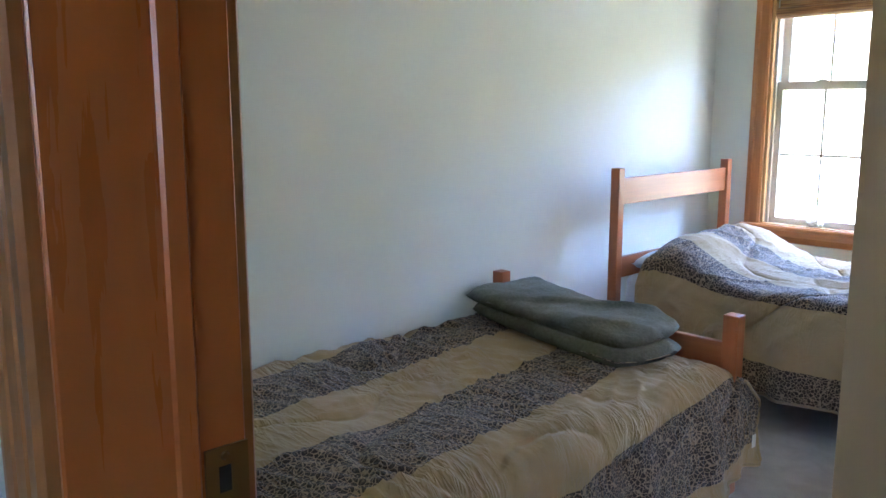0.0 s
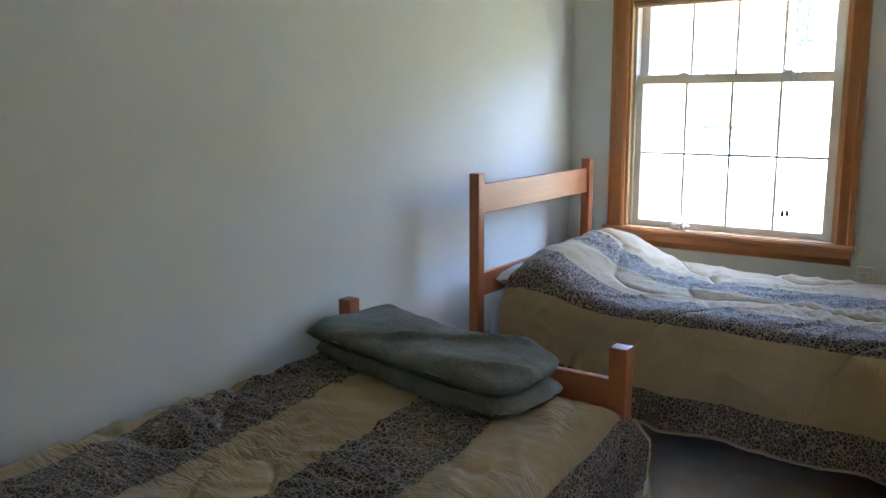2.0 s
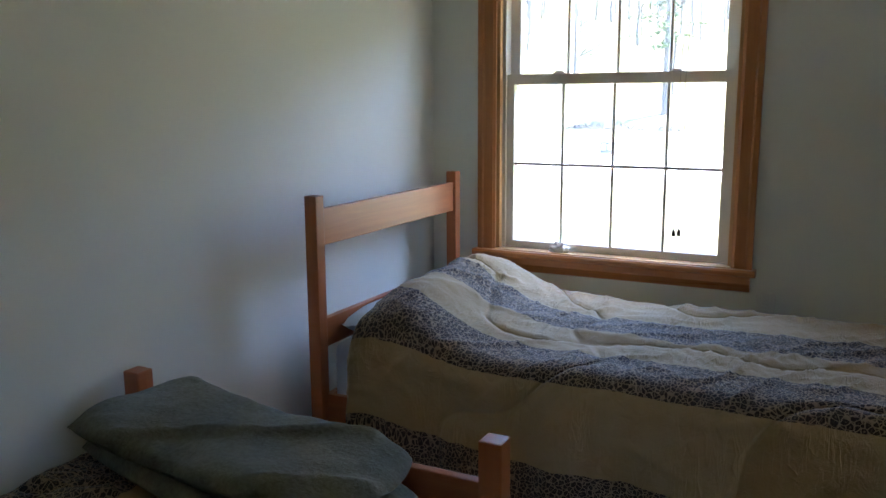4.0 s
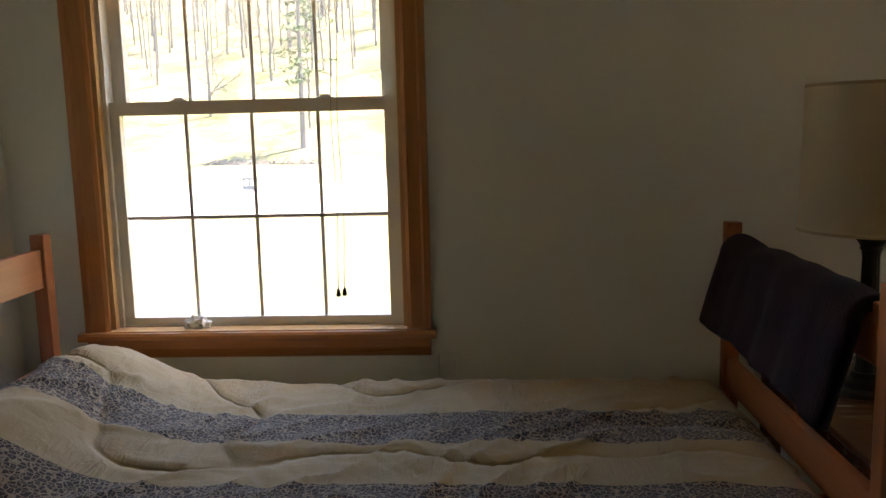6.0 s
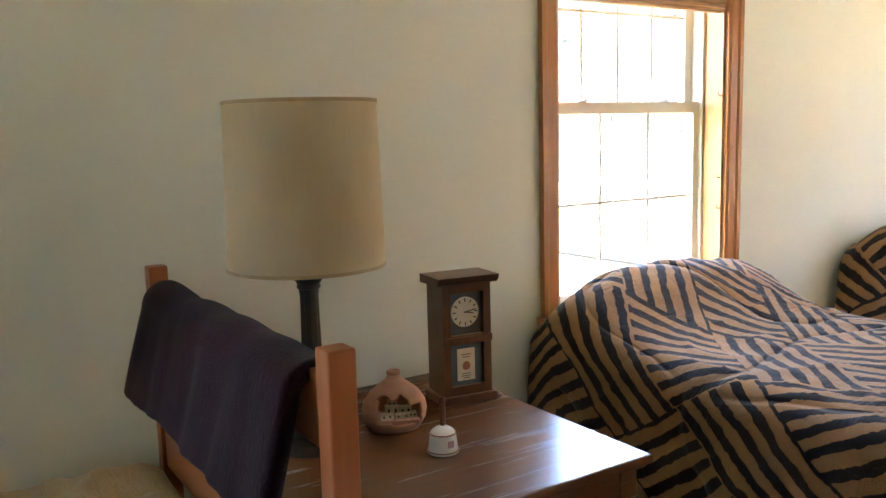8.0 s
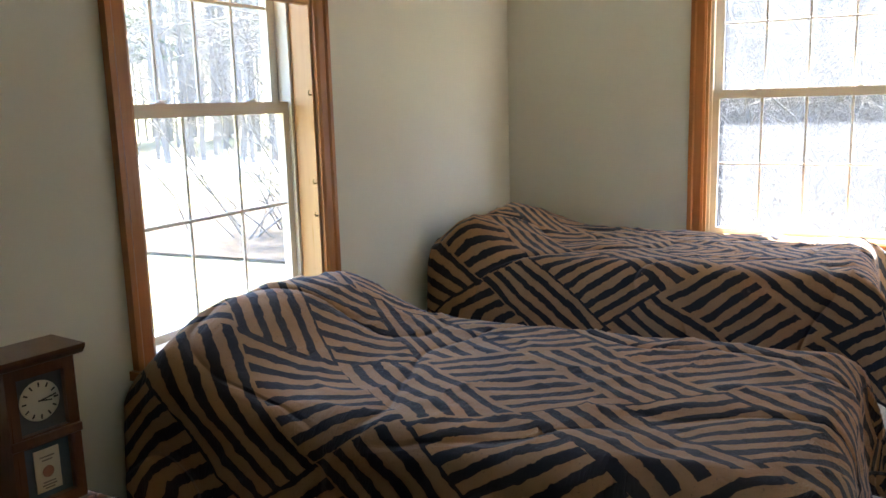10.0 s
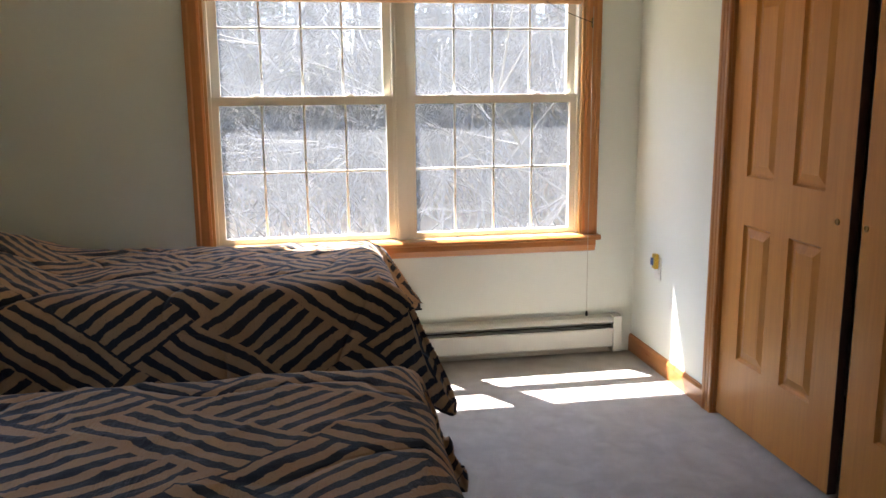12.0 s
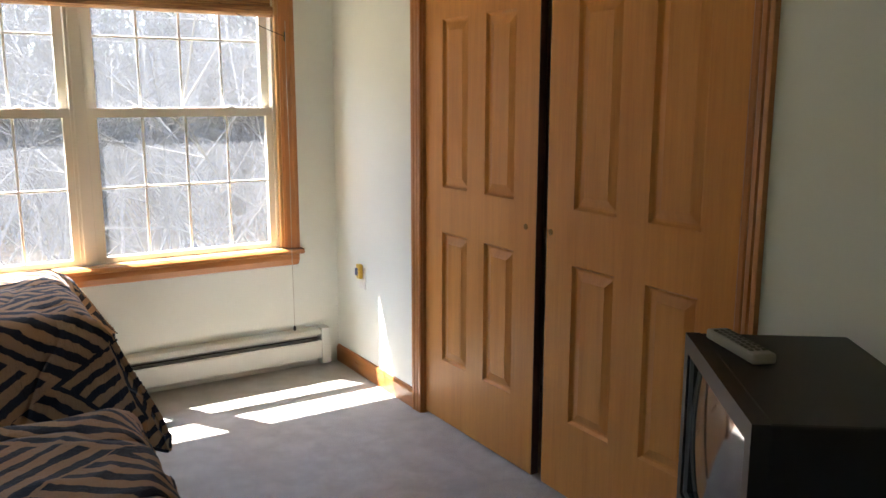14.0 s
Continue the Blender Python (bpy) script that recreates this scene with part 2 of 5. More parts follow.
def plush(name, dark, light, scale=90.0):
    m, nt, b = mat(name, light, 0.95, 0, 0.1)
    v = coords(nt)
    f = noise_tex(nt, v, scale, 3, 0.7)
    g = noise_tex(nt, v, 8, 3)
    s = maths(nt, "MULTIPLY_ADD", g, 0.6, maths(nt, "MULTIPLY", f, 0.45))
    set_color(nt, b, mix(nt, ramp(nt, s, ((0.35, 0), (0.7, 1))), dark, light))
    bump(nt, b, f, 0.6, 0.006)
    b.inputs["Sheen Weight"].default_value = 0.08
    return m


def lampshade_material():
    m, nt, b = mat("shade_linen", (0.58, 0.48, 0.31), 0.85)
    v = coords(nt, (1, 1, 1))
    w = noise_tex(nt, coords(nt, (260, 260, 12)), 1.0, 2)
    set_color(nt, b, mix(nt, w, (0.64, 0.53, 0.35), (0.75, 0.64, 0.44)))
    bump(nt, b, w, 0.15, 0.002)
    out = nt.nodes["Material Output"]
    tl = nt.nodes.new("ShaderNodeBsdfTranslucent")
    tl.inputs[0].default_value = (0.72, 0.60, 0.40, 1)
    mx = nt.nodes.new("ShaderNodeMixShader")
    mx.inputs[0].default_value = 0.45
    nt.links.new(b.outputs[0], mx.inputs[1])
    nt.links.new(tl.outputs[0], mx.inputs[2])
    nt.links.new(mx.outputs[0], out.inputs[0])
    return m


CARPET = carpet_material()
GLASS = glass_material()
LEOPARD_A = leopard_material("leopard_bands_a", 0.236, 0.53, 0.5, 0.9, 0.12)
LEOPARD_B = leopard_material("leopard_bands_b", -0.16, 0.46, 0.47, 0.35, 0.0, -0.3)
ZEBRA_A = zebra_material("zebra_chevron_a", 0.12)
ZEBRA_B = zebra_material("zebra_chevron_b", 0.47)
GREENPLUSH = plush("grey_green_fleece", (0.095, 0.096, 0.066), (0.21, 0.21, 0.155))
PURPLEPLUSH = plush("dark_purple_velour", (0.006, 0.0016, 0.0026), (0.027, 0.0060, 0.0115), 140)
SHADE = lampshade_material()


def wood_strip_blind():
    m, nt, b = mat("bamboo_blind", (0.4, 0.22, 0.09), 0.55)
    v = coords(nt, (1, 1, 1))
    f = noise_tex(nt, coords(nt, (6, 140, 140)), 1.0, 3)
    set_color(nt, b, mix(nt, ramp(nt, f, ((0.35, 0), (0.65, 1))), (0.20, 0.085, 0.03), (0.50, 0.27, 0.10)))
    bump(nt, b, f, 0.3, 0.004)
    return m


BAMBOO = wood_strip_blind()


# ---- mesh helpers ----
def part(name, bm, material, parent=None, label="", smooth=False):
    me = bpy.data.meshes.new(name)
    bmesh.ops.recalc_face_normals(bm, faces=bm.faces)
    bm.to_mesh(me)
    bm.free()
    if smooth:
        for p in me.polygons:
            p.use_smooth = True
    me.materials.append(material)
    ob = new(name, me)
    if parent is not None:
        ob.parent = parent
    if label:
        ob["label"] = label
    return ob


def thing(name, m, label, category, group="", kind=""):
    ob = new(name)
    ob.empty_display_size = 0.1
    ob.matrix_basis = m
    return tagged(ob, label, category, group, kind)


def box(x0, x1, y0, y1, z0, z1, bevel=0.0, segments=2):
    bm = bmesh.new()
    add_box(bm, x0, x1, y0, y1, z0, z1)
    if bevel:
        bmesh.ops.bevel(bm, geom=bm.edges[:], offset=bevel, segments=segments, affect="EDGES", profile=0.6)
    return bm


def add_box(bm, x0, x1, y0, y1, z0, z1):
    m = Matrix.Translation(((x0 + x1) / 2, (y0 + y1) / 2, (z0 + z1) / 2)) @ Matrix.Diagonal((x1 - x0, y1 - y0, z1 - z0, 1))
    bmesh.ops.create_cube(bm, size=1, matrix=m)


def prism(profile, length, axis="x", start=0.0):
    """A profile of (a, b) pairs drawn out along an axis. x: (y, z) pairs; y: (x, z); z: (x, y)."""
    bm = bmesh.new()
    ends = []
    for d in (start, start + length):
        ring = []
        for a, b in profile:
            co = (d, a, b) if axis == "x" else (a, d, b) if axis == "y" else (a, b, d)
            ring.append(bm.verts.new(co))
        ends.append(ring)
    n = len(profile)
    for i in range(n):
        bm.faces.new((ends[0][i], ends[0][(i + 1) % n], ends[1][(i + 1) % n], ends[1][i]))
    bm.faces.new(ends[0][::-1])
    bm.faces.new(ends[1])
    return bm


def lathe(profile, steps=32, close=True):
    bm = bmesh.new()
    rings = []
    for r, z in profile:
        rings.append([bm.verts.new((r * math.cos(2 * math.pi * i / steps), r * math.sin(2 * math.pi * i / steps), z)) for i in range(steps)])
    for a, b in zip(rings, rings[1:]):
        for i in range(steps):
            j = (i + 1) % steps
            bm.faces.new((a[i], a[j], b[j], b[i]))
    if close:
        bm.faces.new(rings[0][::-1])
        bm.faces.new(rings[-1])
    return bm


def tube(points, radius, steps=6):
    bm = bmesh.new()
    rings = []
    pts = [Vector(p) for p in points]
    for i, p in enumerate(pts):
        d = (pts[min(i + 1, len(pts) - 1)] - pts[max(i - 1, 0)]).normalized()
        q = d.to_track_quat("Z", "Y")
        r = radius[i] if isinstance(radius, (list, tuple)) else radius
        rings.append([bm.verts.new(p + q @ Vector((r * math.cos(2 * math.pi * k / steps), r * math.sin(2 * math.pi * k / steps), 0))) for k in range(steps)])
    for a, b in zip(rings, rings[1:]):
        for k in range(steps):
            bm.faces.new((a[k], a[(k + 1) % steps], b[(k + 1) % steps], b[k]))
    bm.faces.new(rings[0][::-1])
    bm.faces.new(rings[-1])
    return bm


def cells(us, vs, solid, d0, d1, place):
    """A slab cut into cells, with open cells left out: one closed mesh. place(u, v, d) gives the corner."""
    bm = bmesh.new()
    known = {}

    def vert(i, j, k):
        if (i, j, k) not in known:
            known[i, j, k] = bm.verts.new(place(us[i], vs[j], (d0, d1)[k]))
        return known[i, j, k]

    nu, nv = len(us) - 1, len(vs) - 1
    full = lambda i, j: 0 <= i < nu and 0 <= j < nv and solid((us[i] + us[i + 1]) / 2, (vs[j] + vs[j + 1]) / 2)
    for i in range(nu):
        for j in range(nv):
            if not full(i, j):
                continue
            for k in (0, 1):
                bm.faces.new((vert(i, j, k), vert(i + 1, j, k), vert(i + 1, j + 1, k), vert(i, j + 1, k)))
            for di, dj, a, b in ((-1, 0, (i, j), (i, j + 1)), (1, 0, (i + 1, j), (i + 1, j + 1)), (0, -1, (i, j), (i + 1, j)), (0, 1, (i, j + 1), (i + 1, j + 1))):
                if not full(i + di, j + dj):
                    bm.faces.new((vert(*a, 0), vert(*b, 0), vert(*b, 1), vert(*a, 1)))
    return bm


def wall(name, axis, u0, u1, z0, z1, d0, d1, holes, label):
    us = sorted({u0, u1, *[h[0] for h in holes], *[h[1] for h in holes]})
    vs = sorted({z0, z1, *[h[2] for h in holes], *[h[3] for h in holes]})
    solid = lambda u, v: not any(h[0] < u < h[1] and h[2] < v < h[3] for h in holes)
    place = (lambda u, v, d: (u, d, v)) if axis == "x" else (lambda u, v, d: (d, u, v))
    ob = part(name, cells(us, vs, solid, d0, d1, place), WALL)
    return tagged(ob, label, "wall", kind="structure")


# ---- the room ----
E, S, H = 6.40, -3.29, 2.44          # east wall, closet wall, ceiling
DOORY = -3.93                         # face of the wall with the entry door
Z0, Z1 = 0.652, 2.12                   # window openings
W1 = (0.303, 1.283)
W2 = (3.650, 4.530)
WE = (-2.992, -1.077)
CL = (3.738, 5.462, 2.06)               # closet opening

tagged(part("floor", box(-0.2, E + 0.2, -6.4, 0.2, -0.12, 0.0), CARPET), "light beige cut-pile carpet floor", "floor", kind="structure")
tagged(part("ceiling", box(-0.2, E + 0.2, -6.4, 0.2, H, H + 0.12), CEIL), "plain white painted ceiling", "ceiling", kind="structure")
wall("wall_west", "y", -6.4, 0.0, 0, H, -0.16, 0.0, (), "plain pale sage painted wall beside the beds")
wall("wall_north", "x", -0.16, E + 0.16, 0, H, 0.0, 0.16, ((*W1, Z0, Z1), (*W2, Z0, Z1)), "pale sage painted wall with two windows")
wall("wall_east", "y", -4.2, 0.0, 0, H, E, E + 0.16, ((*WE, Z0, Z1),), "pale sage painted wall with a wide double window")
wall("wall_closet", "x", 2.70, E, 0, H, S - 0.11, S, ((CL[0], CL[1], -1, CL[2]),), "pale sage painted wall with a closet opening")
wall("wall_return", "y", DOORY, S - 0.11, 0, H, 2.70, 2.81, (), "short painted wall beside the entry door")
wall("wall_entry", "x", 0.0, 2.81, 0, H, DOORY - 0.147, DOORY, ((1.68, 2.57, -1, 2.08),), "painted wall with the entry doorway")
wall("wall_closet_back", "x", 2.81, E, 0, H, -4.1, -4.0, (), "painted back wall inside the closet")
# The hole is made up: out of view, it lets sky light into the hall.
wall("wall_hall_south", "x", 0.0, E, 0, H, -6.3, -6.2, ((2.5, 2.8, 1.0, 1.75),), "cream painted hall wall with an added opening for light")
wall("wall_hall_east", "y", -6.2, -4.1, 0, H, 3.6, 3.7, (), "cream painted hall end wall")


# Unseen overhang, added to keep high sun and sky off the west wall.
eave = thing("roof_eave", pose(0, 0, 0), "unseen boxed eave added to shade the north windows", "eave", kind="structure")
part("soffit", box(-0.6, E + 0.6, 0.162, 0.56, 2.50, 2.52), CEIL, eave)
part("fascia", box(-0.6, E + 0.6, 0.56, 0.58, 2.46, 2.66), CEIL, eave)


def window(name, m, wide, units, label, deep=0.0, columns=4):
    """Double-hung units side by side in a stained casing. Local x along the wall, y outwards, z up from the floor."""
    win = thing(name, m, label, "window", kind="structure")
    cas = 0.077
    o0, o1 = 0.0, wide
    profile = [(0, 0), (0, -0.012), (0.012, -0.018), (0.05, -0.018), (0.058, -0.024), (cas, -0.024), (cas, 0)]
    left = [(o0 + cas - a, b) for a, b in profile]
    right = [(o1 - cas + a, b) for a, b in profile]
    part("window_frame", prism(left, Z1 - Z0 - 0.012, "z", Z0 + 0.012), TRIM, win)
    part("window_frame", prism(right, Z1 - Z0 - 0.012, "z", Z0 + 0.012), TRIM, win)
    part("window_frame", prism([(b, Z1 + a) for a, b in profile], wide, "x", o0), TRIM_H, win)
    part("window_sill", prism([(0.055 + deep, Z0 + 0.012), (-0.045, Z0 + 0.012), (-0.052, Z0 + 0.004), (-0.052, Z0 - 0.008), (-0.045, Z0 - 0.014), (0.0, Z0 - 0.014), (0.0, Z0 + 0.002), (0.055 + deep, Z0 + 0.002)], wide + 0.03, "x", -0.015), TRIM_H, win, "varnished wooden window sill")
    # Thin pale layer that carries the painted brightness of the sill top.
    part("sill_board", box(cas + 0.002, wide - cas - 0.002, -0.030, 0.054 + deep, Z0 + 0.0125, Z0 + 0.0155), SILL, win, "varnished sill top, paled as if brightly lit")
    part("apron", prism([(0, Z0 - 0.014), (-0.026, Z0 - 0.014), (-0.026, Z0 - 0.045), (-0.012, Z0 - 0.075), (0, Z0 - 0.08)], wide - 0.01, "x", 0.005), TRIM_H, win)
    i0, i1 = o0 + cas, o1 - cas
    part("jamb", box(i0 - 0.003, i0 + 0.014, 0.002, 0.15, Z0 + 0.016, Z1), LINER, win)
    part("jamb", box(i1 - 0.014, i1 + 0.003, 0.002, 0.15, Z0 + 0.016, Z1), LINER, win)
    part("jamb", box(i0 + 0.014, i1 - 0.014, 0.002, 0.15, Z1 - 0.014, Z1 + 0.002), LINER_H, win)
    j0, j1 = i0 + 0.014, i1 - 0.014
    mull = 0.055
    each = (j1 - j0 - mull * (units - 1)) / units
    for n in range(1, units):
        x = j0 + n * each + (n - 1) * mull
        part("mullion", box(x, x + mull, 0.022, 0.14, Z0 + 0.012, Z1 - 0.014, 0.004), VINYL, win)
    for n in range(units):
        a = j0 + n * (each + mull)
        b = a + each
        part("vinyl_track", box(a, a + 0.014, 0.03 + deep, 0.145, Z0 + 0.012, Z1 - 0.014), VINYL, win)
        part("vinyl_track", box(b - 0.014, b, 0.03 + deep, 0.145, Z0 + 0.012, Z1 - 0.014), VINYL, win)
        part("vinyl_track", box(a + 0.014, b - 0.014, 0.04, 0.14, Z0 + 0.006, Z0 + 0.02), VINYL, win)
        meet0, meet1 = 1.360, 1.402
        for k, (z0, z1, y0, y1) in enumerate(((Z0 + 0.02, meet1, 0.045 + deep, 0.078 + deep), (meet0 + 0.008, Z1 - 0.014, 0.085 + deep, 0.118 + deep))):
            st = 0.046 if k == 0 else 0.056
            low = 0.025 if k == 0 else 0.035
            g0, g1 = z0 + low, z1 - 0.042
            part("sash", cells([a + 0.014, a + st, b - st, b - 0.014], [z0, g0, g1, z1], lambda u, v, st=st, g0=g0, g1=g1, a=a, b=b: u < a + st or u > b - st or v < g0 or v > g1, y0, y1, lambda u, v, d: (u, d, v)), VINYL, win)
            ym = (y0 + y1) / 2
            pane = part("pane", box(a + st - 0.002, b - st + 0.002, ym - 0.002, ym + 0.002, g0 - 0.002, g1 + 0.002), GLASS, win)
            pane.visible_shadow = False
            n_col = columns if k == 0 else 4
            for c in range(1, n_col):
                x = a + st + (b - a - 2 * st) * c / n_col
                part("grille_bar", box(x - 0.006, x + 0.006, ym - 0.010, ym - 0.003, g0, g1, 0.002, 1), GRILLE, win)
            z = (g0 + g1) / 2
            part("grille_bar", box(a + st, b - st, ym - 0.012, ym - 0.003, z - 0.006, z + 0.006, 0.002, 1), GRILLE, win)
        for f in (0.25, 0.75):
            x = a + (b - a) * f
            lock = part("sash_lock", box(x - 0.024, x + 0.024, 0.052 + deep, 0.078 + deep, meet1, meet1 + 0.006, 0.003, 1), WHITEPL, win)
            part("lock_lever", box(x - 0.012, x + 0.02, 0.042 + deep, 0.06 + deep, meet1 + 0.006, meet1 + 0.011, 0.003, 1), WHITEPL, lock)
    return win


def blind(m, wide, bottom, label):
    b = thing("bamboo_blind", m, label, "blind")
    top = Z1 - 0.02
    part("valance", box(0, wide, -0.012, 0.0, bottom + 0.05, top, 0.002, 1), BAMBOO, b)
    roll = [(0.028 * math.cos(a * math.pi / 6) , 0.028 * math.sin(a * math.pi / 6) + bottom + 0.03) for a in range(12)]
    part("roll", prism([(y - 0.022, z) for y, z in roll], wide, "x"), BAMBOO, b, "rolled-up reed slats")
    return b


window("window_1", pose(0.228, 0, 0), 1.13, 1, "white double-hung window in an orange stained wood casing")
window("window_2", pose(3.575, 0, 0), 1.03, 1, "white double-hung window above a zebra-striped bed", 0.06, 3)
window("window_3", pose(E, -1.002, 0, 0, 0, -90), 2.063, 2, "wide twin double-hung window in stained wood casing")
blind(pose(0.33, 0.03, 0), 0.93, 1.715, "bamboo blind rolled up at the window head")
blind(pose(3.68, 0.03, 0), 0.82, 1.735, "bamboo blind rolled up at the window head")
blind(pose(E + 0.03, -1.10, 0, 0, 0, -90), 1.86, 1.848, "wide bamboo blind rolled up at the window head")


# ---- closet ----
def panel_door(name, m, wide, high, label, pull_x, st, mid):
    """Six raised panels in stiles and rails. Local x across, y 0 the front, z up."""
    d = thing(name, m, label, "door", kind="structure")
    pw = (wide - 2 * st - mid) / 2
    xs = [0, st, st + pw, st + pw + mid, wide - st, wide]
    zs = [0, 0.285, 0.865, 1.062, 1.765, 1.86, high - 0.11, high]
    open_cell = lambda u, v: (xs[1] < u < xs[2] or xs[3] < u < xs[4]) and any(zs[k] < v < zs[k + 1] for k in (1, 3, 5))
    part("door_frame", cells(xs, zs, lambda u, v: not open_cell(u, v), 0.0, -0.035, lambda u, v, y: (u, y, v)), CLOSET, d)
    for x0, x1 in ((xs[1], xs[2]), (xs[3], xs[4])):
        for k in (1, 3, 5):
            z0, z1 = zs[k], zs[k + 1]
            bm = bmesh.new()
            rings = []
            for inset, y in ((0, -0.001), (0.008, -0.012), (0.016, -0.013), (0.045, -0.004), (0.047, -0.003)):
                rings.append([bm.verts.new((x, y, z)) for x, z in ((x0 + inset, z0 + inset), (x1 - inset, z0 + inset), (x1 - inset, z1 - inset), (x0 + inset, z1 - inset))])
            for a, b in zip(rings, rings[1:]):
                for i in range(4):
                    bm.faces.new((a[i], a[(i + 1) % 4], b[(i + 1) % 4], b[i]))
            bm.faces.new(rings[-1])
            back = [bm.verts.new((v.co.x, -0.033, v.co.z)) for v in rings[0]]
            for i in range(4):
                bm.faces.new((rings[0][i], rings[0][(i + 1) % 4], back[(i + 1) % 4], back[i]))
            bm.faces.new(back)
            part("raised_panel", bm, CLOSET, d)
    pull = part("finger_pull", lathe([(0.0115, 0.0), (0.0115, 0.002), (0.009, 0.0035), (0.0075, 0.001), (0.0005, 0.001)], 20), BRASS, d, "small round brass finger pull")
    pull.matrix_basis = pose(pull_x, 0.0, 0.968, -90, 0, 0)
    return d


# seen from the room the local x runs west to east; the front faces north
panel_door("door_1", pose(3.745, S - 0.012, 0.012), 0.85, 2.04, "orange stained six-panel closet door", 0.827, 0.145, 0.14)
panel_door("door_2", pose(4.659, S - 0.012, 0.012), 0.797, 2.04, "orange stained six-panel closet door, its edge darkened for shade", 0.06, 0.14, 0.125)
# Thin near-black strip: paints the shade of the gap onto the door's edge.
part("door_edge", box(-0.003, -0.0005, -0.034, -0.001, 0.0, 2.04), mat("edge_shade", (0.06, 0.02, 0.01), 0.5)[0], bpy.data.objects["door_2"], "edge strip darkened for the shade in the gap")
fluted = lambda s: [(0, 0), (0, 0.012), (0.006 * s, 0.017), (0.02 * s, 0.017), (0.025 * s, 0.012), (0.03 * s, 0.017), (0.044 * s, 0.019), (0.049 * s, 0.013), (0.054 * s, 0.019), (0.064 * s, 0.021), (0.07 * s, 0.021), (0.07 * s, 0)]
trim = thing("trim", pose(0, 0, 0), "fluted stained wood casing round the closet", "trim", kind="structure")
part("casing", prism([(CL[0] - 0.001 - a, S + b) for a, b in fluted(1)], CL[2], "z"), TRIM, trim)
part("casing", prism([(CL[1] + 0.001 + a, S + b) for a, b in fluted(1)], CL[2], "z"), TRIM, trim)
part("casing", prism([(S + b, CL[2] + a) for a, b in fluted(1)], CL[1] - CL[0] + 0.14, "x", CL[0] - 0.07), TRIM_H, trim)
part("jamb", box(CL[0] - 0.012, CL[0] + 0.004, S - 0.112, S + 0.002, 0, CL[2]), TRIM, trim)
part("jamb", box(CL[1] - 0.004, CL[1] + 0.012, S - 0.112, S + 0.002, 0, CL[2]), TRIM, trim)
part("jamb", box(CL[0], CL[1], S - 0.112, S - 0.01, CL[2] - 0.018, CL[2] + 0.004), TRIM_H, trim)

# entry doorway
JX = 1.70
JX2 = 2.55
WT = 0.147
PLATE = 0.965
frame_in = thing("trim", pose(0, 0, 0), "stained wood jamb and casing of the entry doorway", "trim", kind="structure")
part("jamb", box(JX - 0.018, JX, DOORY - WT - 0.002, DOORY + 0.002, 0, 2.06, 0.002, 1), JAMB, frame_in)
part("jamb", box(JX2, JX2 + 0.018, DOORY - WT - 0.002, DOORY + 0.002, 0, 2.06, 0.002, 1), JAMB, frame_in)
part("jamb", box(JX, JX2, DOORY - WT - 0.002, DOORY + 0.002, 2.04, 2.06), JAMB, frame_in)
part("door_stop", box(JX, JX + 0.006, DOORY - 0.064, DOORY - 0.042, 0, 2.04, 0.003, 1), JAMB, frame_in)
part("door_stop", box(JX2 - 0.006, JX2, DOORY - 0.064, DOORY - 0.042, 0, 2.04, 0.003, 1), JAMB, frame_in)
part("casing", prism([(JX - 0.006 - a, DOORY - WT - b) for a, b in fluted(1)], 2.06, "z"), TRIM, frame_in)
part("casing", prism([(JX2 + 0.006 + a, DOORY - WT - b) for a, b in fluted(1)], 2.06, "z"), TRIM, frame_in)
part("casing", prism([(JX - 0.006 - a, DOORY + b) for a, b in fluted(1)], 2.06, "z"), TRIM, frame_in)
plate = part("strike_plate", cells([-0.02, -0.008, 0.004, 0.020], [-0.029, -0.012, 0.012, 0.029], lambda u, v: not (-0.008 < u < 0.004 and -0.012 < v < 0.012), 0.0, 0.002, lambda u, v, d: (d, u, v)), BRASS, frame_in, "worn brass strike plate")
plate.matrix_basis = pose(JX, DOORY - 0.018, PLATE)
# Flat dark patch painted in for the shade of the latch hole.
part("latch_hole", box(JX - 0.001, JX + 0.0008, DOORY - 0.026, DOORY - 0.014, PLATE - 0.012, PLATE + 0.012), SLOT_SHADE, frame_in)
for z in (-0.021, 0.021):
    scr = part("screw", lathe([(0.004, 0), (0.003, 0.0015), (0.0005, 0.0015)], 10), BRASS, plate)
    scr.matrix_basis = pose(0.002, -0.002, z, 0, 90, 0)
leaf = thing("door_3", pose(2.57, DOORY + 0.055, 0.012, 0, 0, 134), "open flush entry door in pale tan", "door", kind="structure")
part("door_leaf", box(0, 0.855, 0, 0.035, 0, 2.02, 0.002, 1), DOORPAINT, leaf)

# baseboards
base_profile = [(0, 0), (0.014, 0), (0.014, 0.075), (0.008, 0.092), (0, 0.095)]
base = thing("baseboard", pose(0, 0, 0), "orange stained wood baseboard along the walls", "baseboard", kind="structure")
part("board", prism([(S + a, b) for a, b in base_profile], E - CL[1] - 0.071, "x", CL[1] + 0.071), TRIM_H, base)
part("board", prism([(S + a, b) for a, b in base_profile], CL[0] - 0.071 - 2.70, "x", 2.70), TRIM_H, base)
BASE_Y = wood("stained_base_along", (0.50, 0.21, 0.06), (0.30, 0.105, 0.028), 1, 0.3)
part("board", prism([(a, b) for a, b in base_profile], -DOORY, "y", DOORY), BASE_Y, base)
part("board", prism([(-a, b) for a, b in base_profile], 3.5, "x", 0.014), TRIM_H, base)
part("board", prism([(-a, b) for a, b in base_profile], E - 4.7, "x", 4.6), TRIM_H, base)


